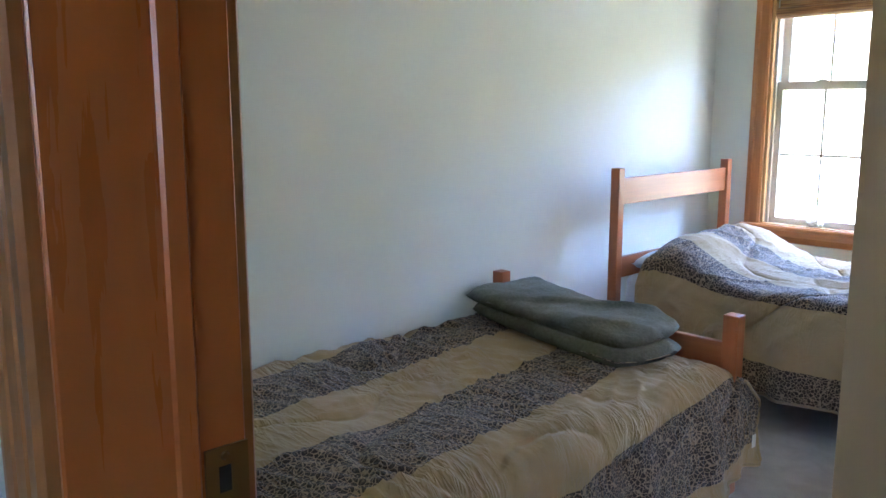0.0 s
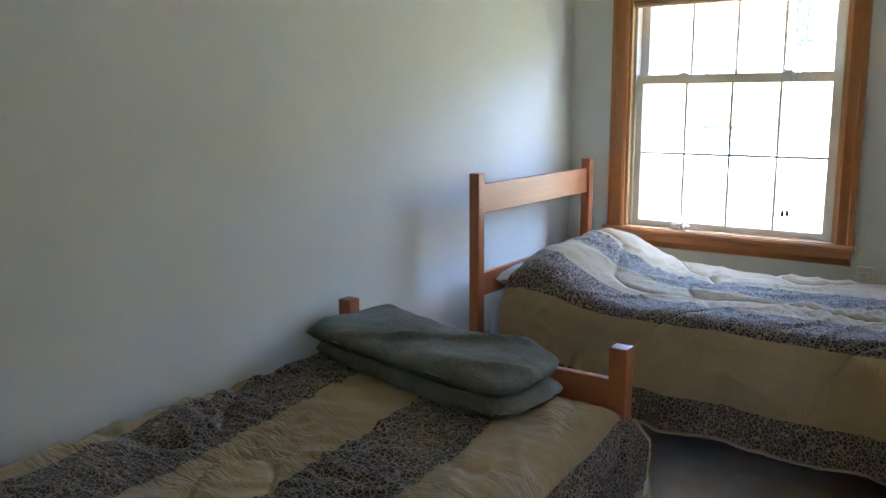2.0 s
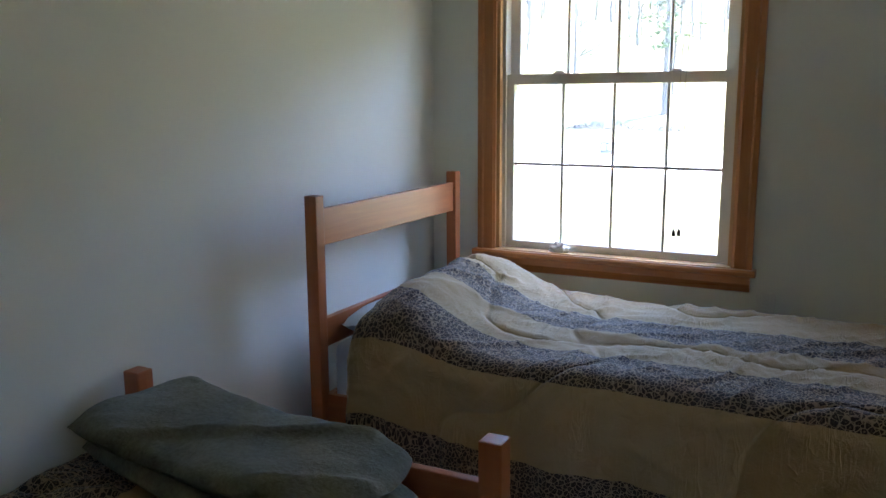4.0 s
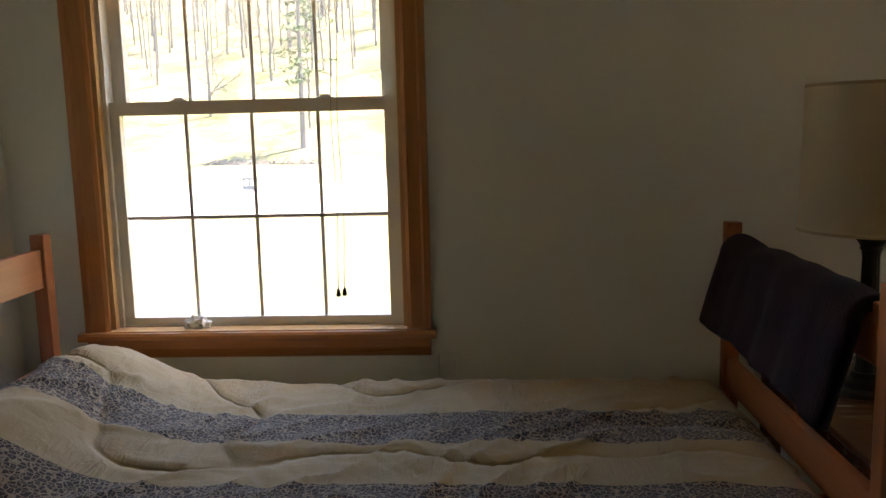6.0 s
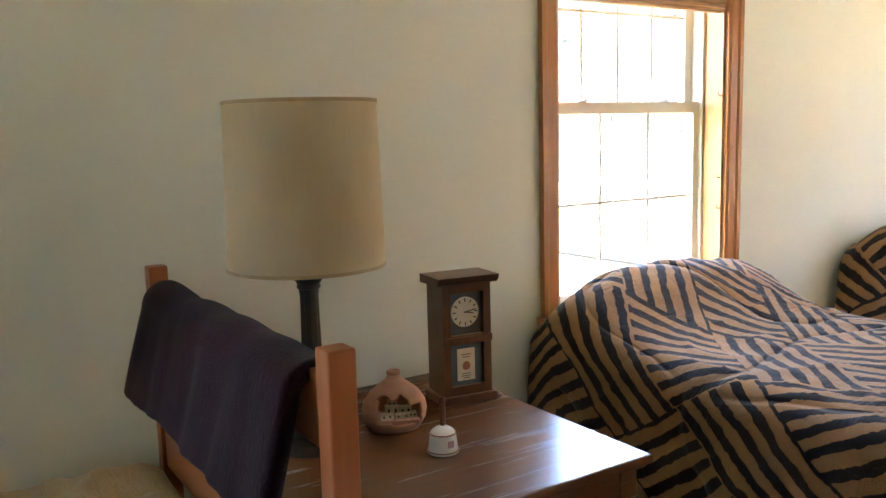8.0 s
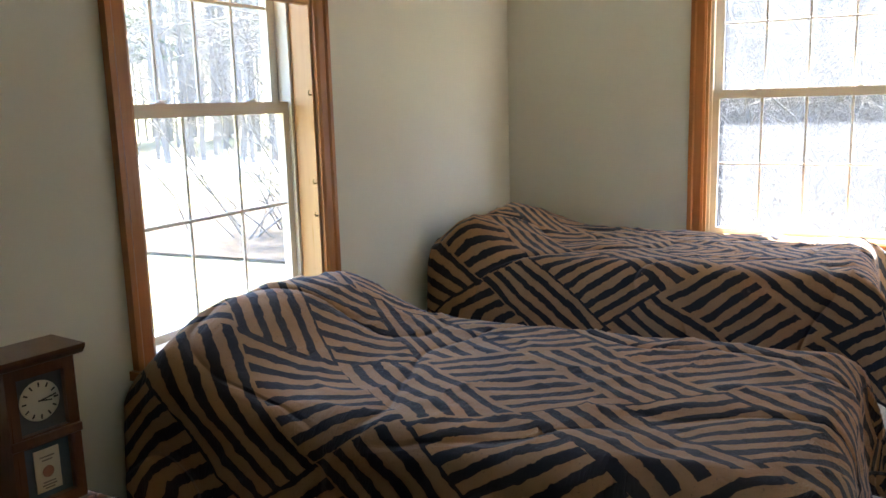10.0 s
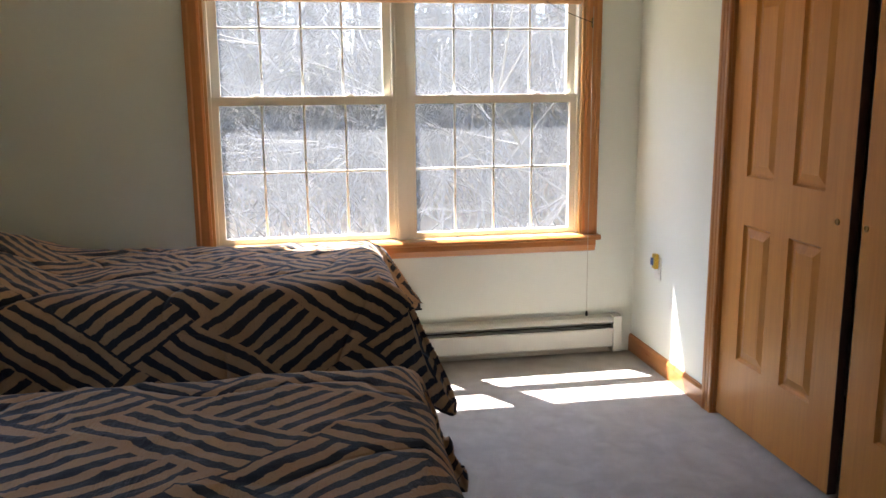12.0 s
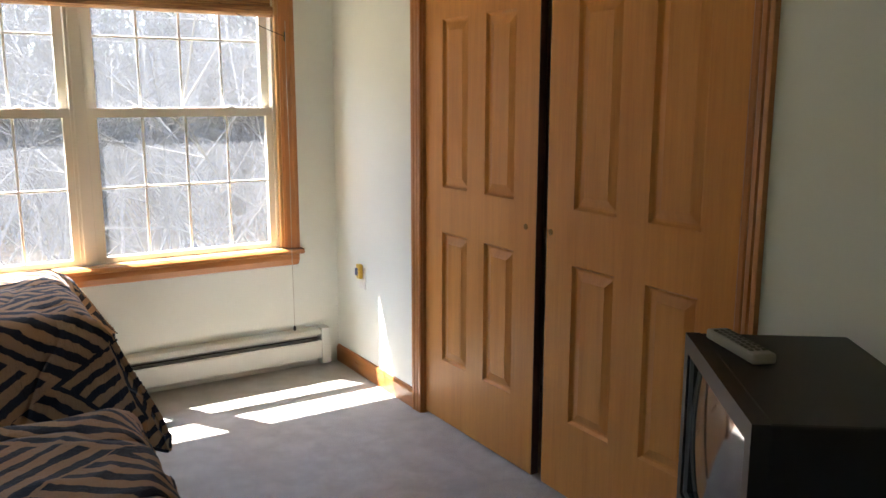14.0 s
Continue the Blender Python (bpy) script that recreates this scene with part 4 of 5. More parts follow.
def mantel_clock(m):
    """A small upright clock with a glazed door. Local x across, y 0 the front, z up."""
    c = thing("mantel_clock", m, "small upright wooden clock with white dial", "clock")
    w, d, h = 0.142, 0.10, 0.345
    part("base", box(-w / 2 - 0.012, w / 2 + 0.012, -0.012, d + 0.005, 0, 0.022, 0.004), CLOCKWOOD, c)
    part("case", cells([-w / 2, -w / 2 + 0.022, w / 2 - 0.022, w / 2], [0.022, 0.045, 0.16, 0.185, 0.30, 0.322], lambda u, v: abs(u) > w / 2 - 0.022 or v < 0.045 or 0.16 < v < 0.185 or v > 0.30, 0.0, 0.02, lambda u, v, y: (u, y, v)), CLOCKWOOD, c)
    part("case_back", box(-w / 2, w / 2, 0.02, d, 0.022, 0.322), CLOCKWOOD, c)
    part("cornice", prism([(-0.002, 0.322), (-0.008, 0.326), (-0.016, 0.336), (-0.018, h), (d + 0.004, h), (d + 0.004, 0.322)], w + 0.036, "x", -w / 2 - 0.018), CLOCKWOOD, c)
    part("middle_rail", box(-w / 2 - 0.002, w / 2 + 0.002, -0.006, 0.0, 0.163, 0.182, 0.002, 1), CLOCKWOOD, c)
    face = part("dial_plate", box(-w / 2 + 0.022, w / 2 - 0.022, 0.014, 0.0195, 0.185, 0.30), mat("dial_plate", (0.10, 0.105, 0.11), 0.4)[0], c, "dark grey dial plate")
    ivory = mat("dial_ivory", (0.66, 0.62, 0.50), 0.5)[0]
    ink = mat("dial_ink", (0.02, 0.018, 0.016), 0.5)[0]
    dial = part("dial", lathe([(0.041, 0.0), (0.041, 0.002), (0.039, 0.003), (0.0005, 0.003)], 40), ivory, c, "round ivory dial")
    dial.matrix_basis = pose(0, 0.0145, 0.245, 90, 0, 0)
    for k in range(12):
        a = 2 * math.pi * k / 12
        mk = part("hour_mark", box(-0.0016, 0.0016, 0.028, 0.037, 0.0031, 0.0036), ink, dial)
        mk.matrix_basis = pose(0, 0, 0, 0, 0, math.degrees(a))
    for length, angle in ((0.024, -100), (0.034, -80)):
        hd = part("clock_hand", box(-0.0013, 0.0013, -0.004, length, 0.0037, 0.0044), ink, dial)
        hd.matrix_basis = pose(0, 0, 0, 0, 0, angle)
    part("lower_glass", box(-w / 2 + 0.022, w / 2 - 0.022, 0.014, 0.0195, 0.045, 0.16), mat("blue_grey_panel", (0.12, 0.16, 0.20), 0.25)[0], c, "blue-grey lower panel")
    card = part("card", box(-0.026, 0.026, 0.011, 0.0135, 0.058, 0.145), ivory, c, "cream printed card")
    for z, wd in ((0.128, 0.03), (0.121, 0.022), (0.075, 0.026), (0.069, 0.03), (0.063, 0.02)):
        part("text_bar", box(-wd / 2, wd / 2, 0.0102, 0.0109, z, z + 0.003), mat("faded_ink", (0.25, 0.22, 0.18), 0.7)[0], card)
    emb = part("emblem", lathe([(0.012, 0), (0.012, 0.0006), (0.0005, 0.0008)], 16), mat("emblem_red", (0.28, 0.12, 0.07), 0.6)[0], card)
    emb.matrix_basis = pose(0, 0.0109, 0.098, 90, 0, 0)
    return c


mantel_clock(pose(2.990, -0.402, TT, 0, 0, -8))


def pottery(m):
    """A flattened pink clay vase with a carved window that shows a tiny village."""
    p = thing("pottery_vase", m, "pink clay vase with cut-out village scene", "vase")
    clay_m, nt, b = mat("pink_clay", (0.50, 0.27, 0.19), 0.75)
    v = coords(nt)
    set_color(nt, b, mix(nt, noise_tex(nt, v, 40, 4), (0.42, 0.21, 0.145), (0.58, 0.33, 0.24)))
    bump(nt, b, noise_tex(nt, v, 300, 2), 0.2, 0.002)
    bm = bmesh.new()
    prof = [(0.035, 0.0), (0.055, 0.006), (0.069, 0.03), (0.073, 0.05), (0.069, 0.07), (0.054, 0.093), (0.030, 0.112), (0.017, 0.122), (0.0135, 0.129), (0.016, 0.137), (0.013, 0.139), (0.009, 0.130)]
    n = 64
    fine = []
    for (r0, z0), (r1, z1) in zip(prof, prof[1:]):
        for k in range(4):
            fine.append((r0 + (r1 - r0) * k / 4, z0 + (z1 - z0) * k / 4))
    fine.append(prof[-1])
    rings = [[bm.verts.new((r * math.cos(2 * math.pi * i / n), 0.72 * r * math.sin(2 * math.pi * i / n), z)) for i in range(n)] for r, z in fine]
    for a, c in zip(rings, rings[1:]):
        for i in range(n):
            j = (i + 1) % n
            mid = (a[i].co + c[j].co) / 2
            if mid.y < -0.015 and -0.042 < mid.x < 0.056 and 0.026 < mid.z < 0.087 + 0.006 * math.sin(mid.x * 160) - 0.55 * max(0, mid.x - 0.01) and mid.z > 0.026 + 0.2 * max(0, -mid.x - 0.01):
                continue
            bm.faces.new((a[i], a[j], c[j], c[i]))
    bm.faces.new(rings[0][::-1])
    body = part("body", bm, clay_m, p, smooth=True)
    sol = body.modifiers.new("thickness", "SOLIDIFY")
    sol.thickness, sol.offset = 0.005, -1
    white = mat("village_plaster", (0.62, 0.56, 0.46), 0.8)[0]
    dark = mat("village_dark", (0.05, 0.035, 0.025), 0.8)[0]
    part("village_ledge", box(-0.042, 0.05, -0.036, 0.0, 0.02, 0.034, 0.002, 1), clay_m, p)
    for x, y, w, d, h in ((-0.022, -0.022, 0.028, 0.018, 0.014), (0.012, -0.022, 0.034, 0.018, 0.012), (0.036, -0.018, 0.018, 0.016, 0.012), (-0.008, -0.01, 0.03, 0.014, 0.028), (0.022, -0.008, 0.026, 0.014, 0.024), (-0.006, 0.0, 0.02, 0.01, 0.042)):
        hs = part("tiny_house", box(x - w / 2, x + w / 2, y - d / 2, y + d / 2, 0.034, 0.034 + h, 0.001, 1), white, p)
        for k in (-0.25, 0.25):
            part("tiny_window", box(x + k * w - 0.002, x + k * w + 0.002, y - d / 2 - 0.0006, y - d / 2, 0.034 + h * 0.45, 0.034 + h * 0.75), dark, hs)
    return p


vase = pottery(pose(2.722, -0.470, TT, 0, 0, -20))
vase.scale = (1.1, 1.1, 1.1)


def hand_bell(m):
    b = thing("hand_bell", m, "small white china bell with wooden handle", "bell")
    china = mat("white_china", (0.66, 0.64, 0.60), 0.18)[0]
    part("bell_body", lathe([(0.036, 0.0), (0.037, 0.003), (0.034, 0.010), (0.032, 0.03), (0.030, 0.043), (0.024, 0.053), (0.012, 0.060), (0.006, 0.062)], 36), china, b, smooth=True)
    for z, r in ((0.005, 0.0372), (0.044, 0.0305)):
        part("painted_ring", lathe([(r - 0.002, z), (r, z), (r, z + 0.0025), (r - 0.002, z + 0.0025)], 36), mat("rust_glaze", (0.22, 0.08, 0.05), 0.3)[0], b)
    part("flower_print", box(-0.008, 0.008, -0.0345, -0.0325, 0.018, 0.034, 0.0008, 1), mat("printed_sprig", (0.30, 0.16, 0.18), 0.3)[0], b)
    part("handle", lathe([(0.005, 0.062), (0.008, 0.066), (0.006, 0.072), (0.008, 0.09), (0.0065, 0.112), (0.0085, 0.120), (0.006, 0.127), (0.001, 0.129)], 20), CLOCKWOOD, b, "turned dark wood handle", True)


hand_bell(pose(2.742, -0.655, TT))


# ---- television and remote ----
def television(m):
    """A small tube set. Local x across the front (0 centre), y 0 the front and running back, z 0 the bottom."""
    t = thing("television", m, "black tube television with a curved grey screen", "television")
    w, d, h = 0.545, 0.355, 0.46
    part("cabinet", box(-w / 2, w / 2, 0.03, d, 0, h, 0.006), BLACKPL, t)
    part("bezel", cells([-w / 2, -w / 2 + 0.035, w / 2 - 0.035, w / 2], [0, 0.085, h - 0.04, h], lambda u, v: abs(u) > w / 2 - 0.035 or v < 0.085 or v > h - 0.04, 0.0, 0.032, lambda u, v, y: (u, y, v)), BLACKPL, t)
    part("silver_edge", cells([-w / 2 + 0.035, -w / 2 + 0.042, w / 2 - 0.042, w / 2 - 0.035], [0.085, 0.092, h - 0.047, h - 0.04], lambda u, v: abs(u) > w / 2 - 0.042 or v < 0.092 or v > h - 0.047, 0.006, 0.014, lambda u, v, y: (u, y, v)), mat("grey_edge", (0.18, 0.17, 0.15), 0.35)[0], t)
    bm = bmesh.new()
    bmesh.ops.create_grid(bm, x_segments=20, y_segments=16, size=0.5)
    for v in bm.verts:
        a, c = v.co.x * 2, v.co.y * 2
        v.co = Vector((a * (w / 2 - 0.042), 0.022 - 0.016 * (1 - 0.5 * a * a - 0.5 * c * c), 0.092 + (h - 0.139) * (c + 1) / 2))
    part("screen", bm, mat("tube_glass", (0.06, 0.065, 0.06), 0.06, 0, 0.8)[0], t, "dark grey curved glass screen", True)
    back = [(-0.2, 0.05), (0.2, 0.05), (0.2, h - 0.06), (-0.2, h - 0.06)]
    bm = bmesh.new()
    r1 = [bm.verts.new((x, d - 0.001, z)) for x, z in back]
    r2 = [bm.verts.new((x * 0.6, d + 0.09, 0.05 + (z - 0.05) * 0.65)) for x, z in back]
    for i in range(4):
        bm.faces.new((r1[i], r1[(i + 1) % 4], r2[(i + 1) % 4], r2[i]))
    bm.faces.new(r2)
    part("tube_back", bm, BLACKPL, t)
    for k in range(5):
        part("button", box(-0.1 + 0.04 * k, -0.075 + 0.04 * k, -0.004, 0.001, 0.03, 0.042, 0.002, 1), BLACKPL, t)
    return t


TV = pose(3.312, -2.691, 0.47, 0, 0, 143.3)
st = thing("television_stand", pose(3.312, -2.691, 0, 0, 0, 143.3), "low dark stand under the television", "stand")
part("stand_top", box(-0.28, 0.28, -0.01, 0.37, 0.445, 0.47, 0.003), BLACKPL, st)
part("stand_shelf", box(-0.26, 0.26, 0.0, 0.36, 0.12, 0.14), BLACKPL, st)
for x in (-0.28, 0.26):
    part("side_panel", box(x, x + 0.02, 0, 0.36, 0, 0.445), BLACKPL, st)
television(TV)


def remote(m):
    r = thing("remote_control", m, "grey remote control lying on the television", "remote")
    grey = mat("remote_grey", (0.30, 0.28, 0.23), 0.45)[0]
    key = mat("remote_key", (0.13, 0.12, 0.10), 0.6)[0]
    part("shell", box(-0.026, 0.026, -0.10, 0.10, 0, 0.022, 0.007, 3), grey, r, smooth=False)
    for i in range(3):
        for j in range(9):
            part("button", box(-0.019 + 0.0145 * i, -0.010 + 0.0145 * i, -0.08 + 0.018 * j, -0.070 + 0.018 * j, 0.0215, 0.0245, 0.0012, 1), key, r)
    return r


remote(pose(3.375, -2.845, 0.93, 0, 0, 68))


# ---- small fixtures ----
def outlet(m, label, plugged):
    o = thing("wall_outlet", m, label, "outlet")
    part("cover_plate", box(-0.035, 0.035, -0.006, 0, -0.057, 0.057, 0.003), WHITEPL, o)
    for z in (-0.02, 0.02):
        part("socket", box(-0.016, 0.016, -0.008, -0.005, z - 0.013, z + 0.013, 0.002, 1), WHITEPL, o)
    if plugged:
        part("night_light", box(-0.02, 0.02, -0.03, -0.008, 0.0, 0.075, 0.006), mat("yellow_plastic", (0.62, 0.42, 0.06), 0.4)[0], o, "yellow night light")
        part("night_light_cap", box(-0.026, 0.004, -0.034, -0.03, 0.015, 0.055, 0.002, 1), mat("blue_plastic", (0.05, 0.09, 0.22), 0.4)[0], o, "blue front")
    return o


outlet(pose(1.412, 0, 0.522), "white wall outlet below the window", False)
outlet(pose(6.083, S, 0.53, 0, 0, 180), "wall outlet with a yellow and blue night light", True)


def pull_cord(m, drop, label):
    c = thing("blind_cord", m, label, "cord")
    pts = [(0.004 * math.sin(k * 0.9), 0, -drop * k / 12) for k in range(13)]
    part("cord", tube(pts, 0.0014, 5), CORD, c)
    tassel = lathe([(0.002, 0.0), (0.006, -0.006), (0.008, -0.022), (0.007, -0.027), (0.001, -0.028)], 12)
    bmesh.ops.translate(tassel, verts=tassel.verts, vec=pts[-1])
    part("tassel", tassel, BLACKPL, c, smooth=True)
    return c


pull_cord(pose(1.062, 0.005, 1.74), 0.945, "thin blind cord with a dark tassel")
pull_cord(pose(1.082, 0.005, 1.74), 0.942, "thin blind cord with a dark tassel")
pull_cord(pose(E - 0.075, -3.0, 1.83), 1.57, "long blind cord with tassel down the wall")
CLEAT = 1.757
cleat = thing("cord_cleat", pose(E - 0.018, -3.012, CLEAT), "small dark cord cleat on the window casing", "cleat")
part("plate", box(-0.004, 0, -0.006, 0.006, -0.02, 0.02, 0.001, 1), BRASS, cleat)
part("horns", tube([(-0.012, 0, -0.024), (-0.018, 0, -0.012), (-0.014, 0, 0), (-0.018, 0, 0.012), (-0.012, 0, 0.024)], 0.003, 6), BLACKPL, cleat)
slack = thing("blind_cord", pose(0, 0, 0), "dark blind cord tied to the cleat", "cord")
part("cord", tube([(E - 0.034 + 0.03 * k / 10, -3.012 + 0.32 * k / 10, CLEAT + 0.15 * k / 10 - 0.012 * math.sin(math.pi * k / 10)) for k in range(11)], 0.0018, 5), BLACKPL, slack)
for z in (1.424, 1.10, 0.978):
    hook = thing("curtain_hook", pose(4.512, 0.006, z), "small dark metal hook in the window jamb", "hook", "window hooks")
    part("hook_stem", tube([(0.002, 0, 0), (-0.012, 0, -0.002), (-0.018, 0, 0.006), (-0.014, 0, 0.016)], 0.003, 6), BRASS, hook)
crumple = bmesh.new()
bmesh.ops.create_icosphere(crumple, subdivisions=3, radius=1)
for v in crumple.verts:
    f = 1 + 0.45 * noise.noise(v.co * 2.3)
    v.co = Vector((v.co.x * 0.042 * f, v.co.y * 0.02 * f, max(v.co.z * 0.03 * f, -0.012)))
tissue = part("crumpled_tissue", crumple, mat("tissue_white", (0.72, 0.70, 0.64), 0.9)[0])
tissue.matrix_basis = pose(0.585, 0.015, Z0 + 0.025)
tagged(tissue, "crumpled white tissue on the window sill", "tissue")

# ---- outside ----
def ground_material():
    m, nt, b = mat("lawn", (0.2, 0.2, 0.1), 0.95, 0, 0.1)
    v = coords(nt)
    a = noise_tex(nt, v, 0.35, 5, 0.6)
    f = noise_tex(nt, v, 9, 4, 0.7)
    grass = mix(nt, ramp(nt, f, ((0.35, 0), (0.65, 1))), (0.07, 0.08, 0.032), (0.13, 0.125, 0.058))
    straw = mix(nt, ramp(nt, a, ((0.42, 0), (0.62, 1))), grass, (0.19, 0.155, 0.085))
    set_color(nt, b, straw)
    bump(nt, b, f, 0.6, 0.05)
    return m


LAWN = ground_material()
GRAVEL = paint("gravel_drive", (0.32, 0.30, 0.27), 0.95, 0.12)


def ground_height(x, y):
    north = max(0.0, y - 52.0)
    east = max(0.0, x - 30.0)
    return -0.75 + 0.30 * north ** 1.05 * (north < 400) + 0.05 * east


bm = bmesh.new()
xs = [-900, -400, -200, -120, -80, -60, -45, -30, -20, -10, 0, 10, 20, 30, 40, 60, 90, 140, 250, 500, 900]
ys = [-900, -400, -150, -60, -20, 0, 8, 16, 24, 32, 40, 46, 52, 56, 62, 70, 85, 110, 150]
rows = [[bm.verts.new((x, y, ground_height(x, y))) for x in xs] for y in ys]
for a, b in zip(rows, rows[1:]):
    for i in range(len(xs) - 1):
        bm.faces.new((a[i], a[i + 1], b[i + 1], b[i]))
tagged(part("ground", bm, LAWN, smooth=True), "dry spring lawn with straw-coloured patches", "ground", kind="structure")
litter_m, lnt, lb = mat("leaf_litter", (0.1, 0.07, 0.045), 0.95, 0, 0.1)
lv = coords(lnt)
set_color(lnt, lb, mix(lnt, ramp(lnt, noise_tex(lnt, lv, 6, 5, 0.7), ((0.35, 0), (0.65, 1))), (0.03, 0.023, 0.015), (0.085, 0.062, 0.04)))
bump(lnt, lb, noise_tex(lnt, lv, 14, 4, 0.7), 0.7, 0.06)
bm = bmesh.new()
xs = [11, 13, 15, 18, 22, 26, 30, 36, 44, 60, 80]
ys = [-45, -30, -20, -12, -6, 0, 6, 11]
rows = [[bm.verts.new((x + 0.6 * noise.noise(Vector((x, y, 0.5))), y, ground_height(x, y) + 0.05)) for x in xs] for y in ys]
for a, b in zip(rows, rows[1:]):
    for i in range(len(xs) - 1):
        bm.faces.new((a[i], a[i + 1], b[i + 1], b[i]))
tagged(part("woodland_floor", bm, litter_m, smooth=True), "brown leaf litter under the bare trees", "ground", kind="structure")
drive = bmesh.new()
line = [(-70, 10), (-30, 13), (-12, 16), (4, 19.5), (14, 19.5), (24, 17), (60, 10)]
pairs = [(drive.verts.new((x, y, -0.74)), drive.verts.new((x, y + 13, -0.74))) for x, y in line]
for (a, b), (c, d) in zip(pairs, pairs[1:]):
    drive.faces.new((a, c, d, b))
tagged(part("road", drive, GRAVEL), "pale gravel drive across the lawn", "road", kind="structure")
box_m = thing("utility_box", pose(-6.9, 27.0, -0.75), "small dark utility box beside the drive", "utility box")
part("cabinet", box(-0.42, 0.42, -0.25, 0.25, 0.1, 0.75, 0.02), mat("utility_grey", (0.08, 0.085, 0.08), 0.6)[0], box_m)
part("panel", box(-0.3, -0.06, -0.265, -0.25, 0.3, 0.62), WHITEPL, box_m)
part("panel", box(0.08, 0.3, -0.265, -0.25, 0.3, 0.62), WHITEPL, box_m)
part("base", box(-0.5, 0.5, -0.3, 0.3, 0, 0.1), GRAVEL, box_m)
box_m.scale = (0.62, 0.62, 0.62)

def bark_material(name, dark, light):
    m, nt, b = mat(name, dark, 0.9, 0, 0.2)
    f = noise_tex(nt, coords(nt, (3, 3, 0.6)), 4, 5, 0.7)
    set_color(nt, b, mix(nt, f, dark, light))
    bump(nt, b, f, 0.6, 0.03)
    return m


BARK = bark_material("grey_bark", (0.08, 0.07, 0.062), (0.20, 0.18, 0.16))
TWIG = bark_material("pale_twigs", (0.055, 0.048, 0.042), (0.18, 0.16, 0.14))


def needle_material():
    m, nt, b = mat("evergreen_needles", (0.05, 0.08, 0.03), 0.8, 0, 0.2)
    geo = nt.nodes.new("ShaderNodeNewGeometry")
    set_color(nt, b, mix(nt, geo.outputs["Random Per Island"], (0.04, 0.065, 0.028), (0.11, 0.15, 0.06)))
    return m


NEEDLE = needle_material()


class Soup:
    """Vertices and faces gathered for one mesh."""

    def __init__(self):
        self.v, self.f = [], []

    def limb(self, a, b, r0, r1, n=4):
        d = b - a
        if d.length < 1e-4:
            return
        q = d.to_track_quat("Z", "Y")
        k = len(self.v)
        for p, r in ((a, r0), (b, r1)):
            for i in range(n):
                self.v.append(p + q @ Vector((r * math.cos(2 * math.pi * i / n), r * math.sin(2 * math.pi * i / n), 0)))
        for i in range(n):
            self.f.append((k + i, k + (i + 1) % n, k + n + (i + 1) % n, k + n + i))

    def leaf(self, p, size, rng):
        d = Vector((rng.uniform(-1, 1), rng.uniform(-1, 1), rng.uniform(-0.6, 0.6))).normalized()
        e = d.cross(Vector((rng.uniform(-1, 1), rng.uniform(-1, 1), rng.uniform(-1, 1)))).normalized()
        k = len(self.v)
        self.v += [p - d * size, p + e * size * 0.3, p + d * size, p - e * size * 0.3]
        self.f.append((k, k + 1, k + 2, k + 3))

    def mesh(self, name, material, parent=None):
        me = bpy.data.meshes.new(name)
        me.from_pydata([tuple(c) for c in self.v], [], self.f)
        me.materials.append(material)
        ob = new(name, me)
        if parent is not None:
            ob.parent = parent
        return ob


def grow(wood_soup, a, d, length, radius, depth, rng, twigs):
    """A limb in three bent pieces that forks."""
    p = a.copy()
    for k in range(3):
        d = (d + Vector((rng.uniform(-1, 1), rng.uniform(-1, 1), rng.uniform(-0.6, 0.9))) * 0.16).normalized()
        q = p + d * length / 3
        r0, r1 = radius * (1 - 0.22 * k), radius * (1 - 0.22 * (k + 1))
        (wood_soup if depth > 0 else twigs).limb(p, q, r0, r1, 5 if radius > 0.03 else 3)
        if depth > 0:
            for _ in range(2 if depth > 1 else 3):
                side = (d * 0.6 + Vector((rng.uniform(-1, 1), rng.uniform(-1, 1), rng.uniform(-0.5, 0.6)))).normalized()
                grow(wood_soup, q, side, length * rng.uniform(0.45, 0.75), max(radius * 0.45, 0.006), depth - 1, rng, twigs)
        p = q


def bare_tree(name, high, radius, seed, label, depth=2):
    rng = random.Random(seed)
    t = thing(name, pose(0, 0, 0), label, "tree", "bare trees")
    trunk, twigs = Soup(), Soup()
    p = Vector((0, 0, -0.3))
    n = 7
    for k in range(n):
        q = p + Vector((rng.uniform(-0.12, 0.12), rng.uniform(-0.12, 0.12), high / n))
        r0, r1 = radius * (1 - 0.8 * k / n), radius * (1 - 0.8 * (k + 1) / n)
        trunk.limb(p, q, r0, r1, 7)
        if k >= 1:
            for _ in range(4):
                side = Vector((rng.uniform(-1, 1), rng.uniform(-1, 1), rng.uniform(0.0, 0.7))).normalized()
                grow(trunk, p.lerp(q, rng.random()), side, high * rng.uniform(0.14, 0.26), max(r1 * 0.35, 0.012), depth, rng, twigs)
        p = q
    trunk.mesh("trunk", BARK, t)
    twigs.mesh("crown", TWIG, t)
    return t


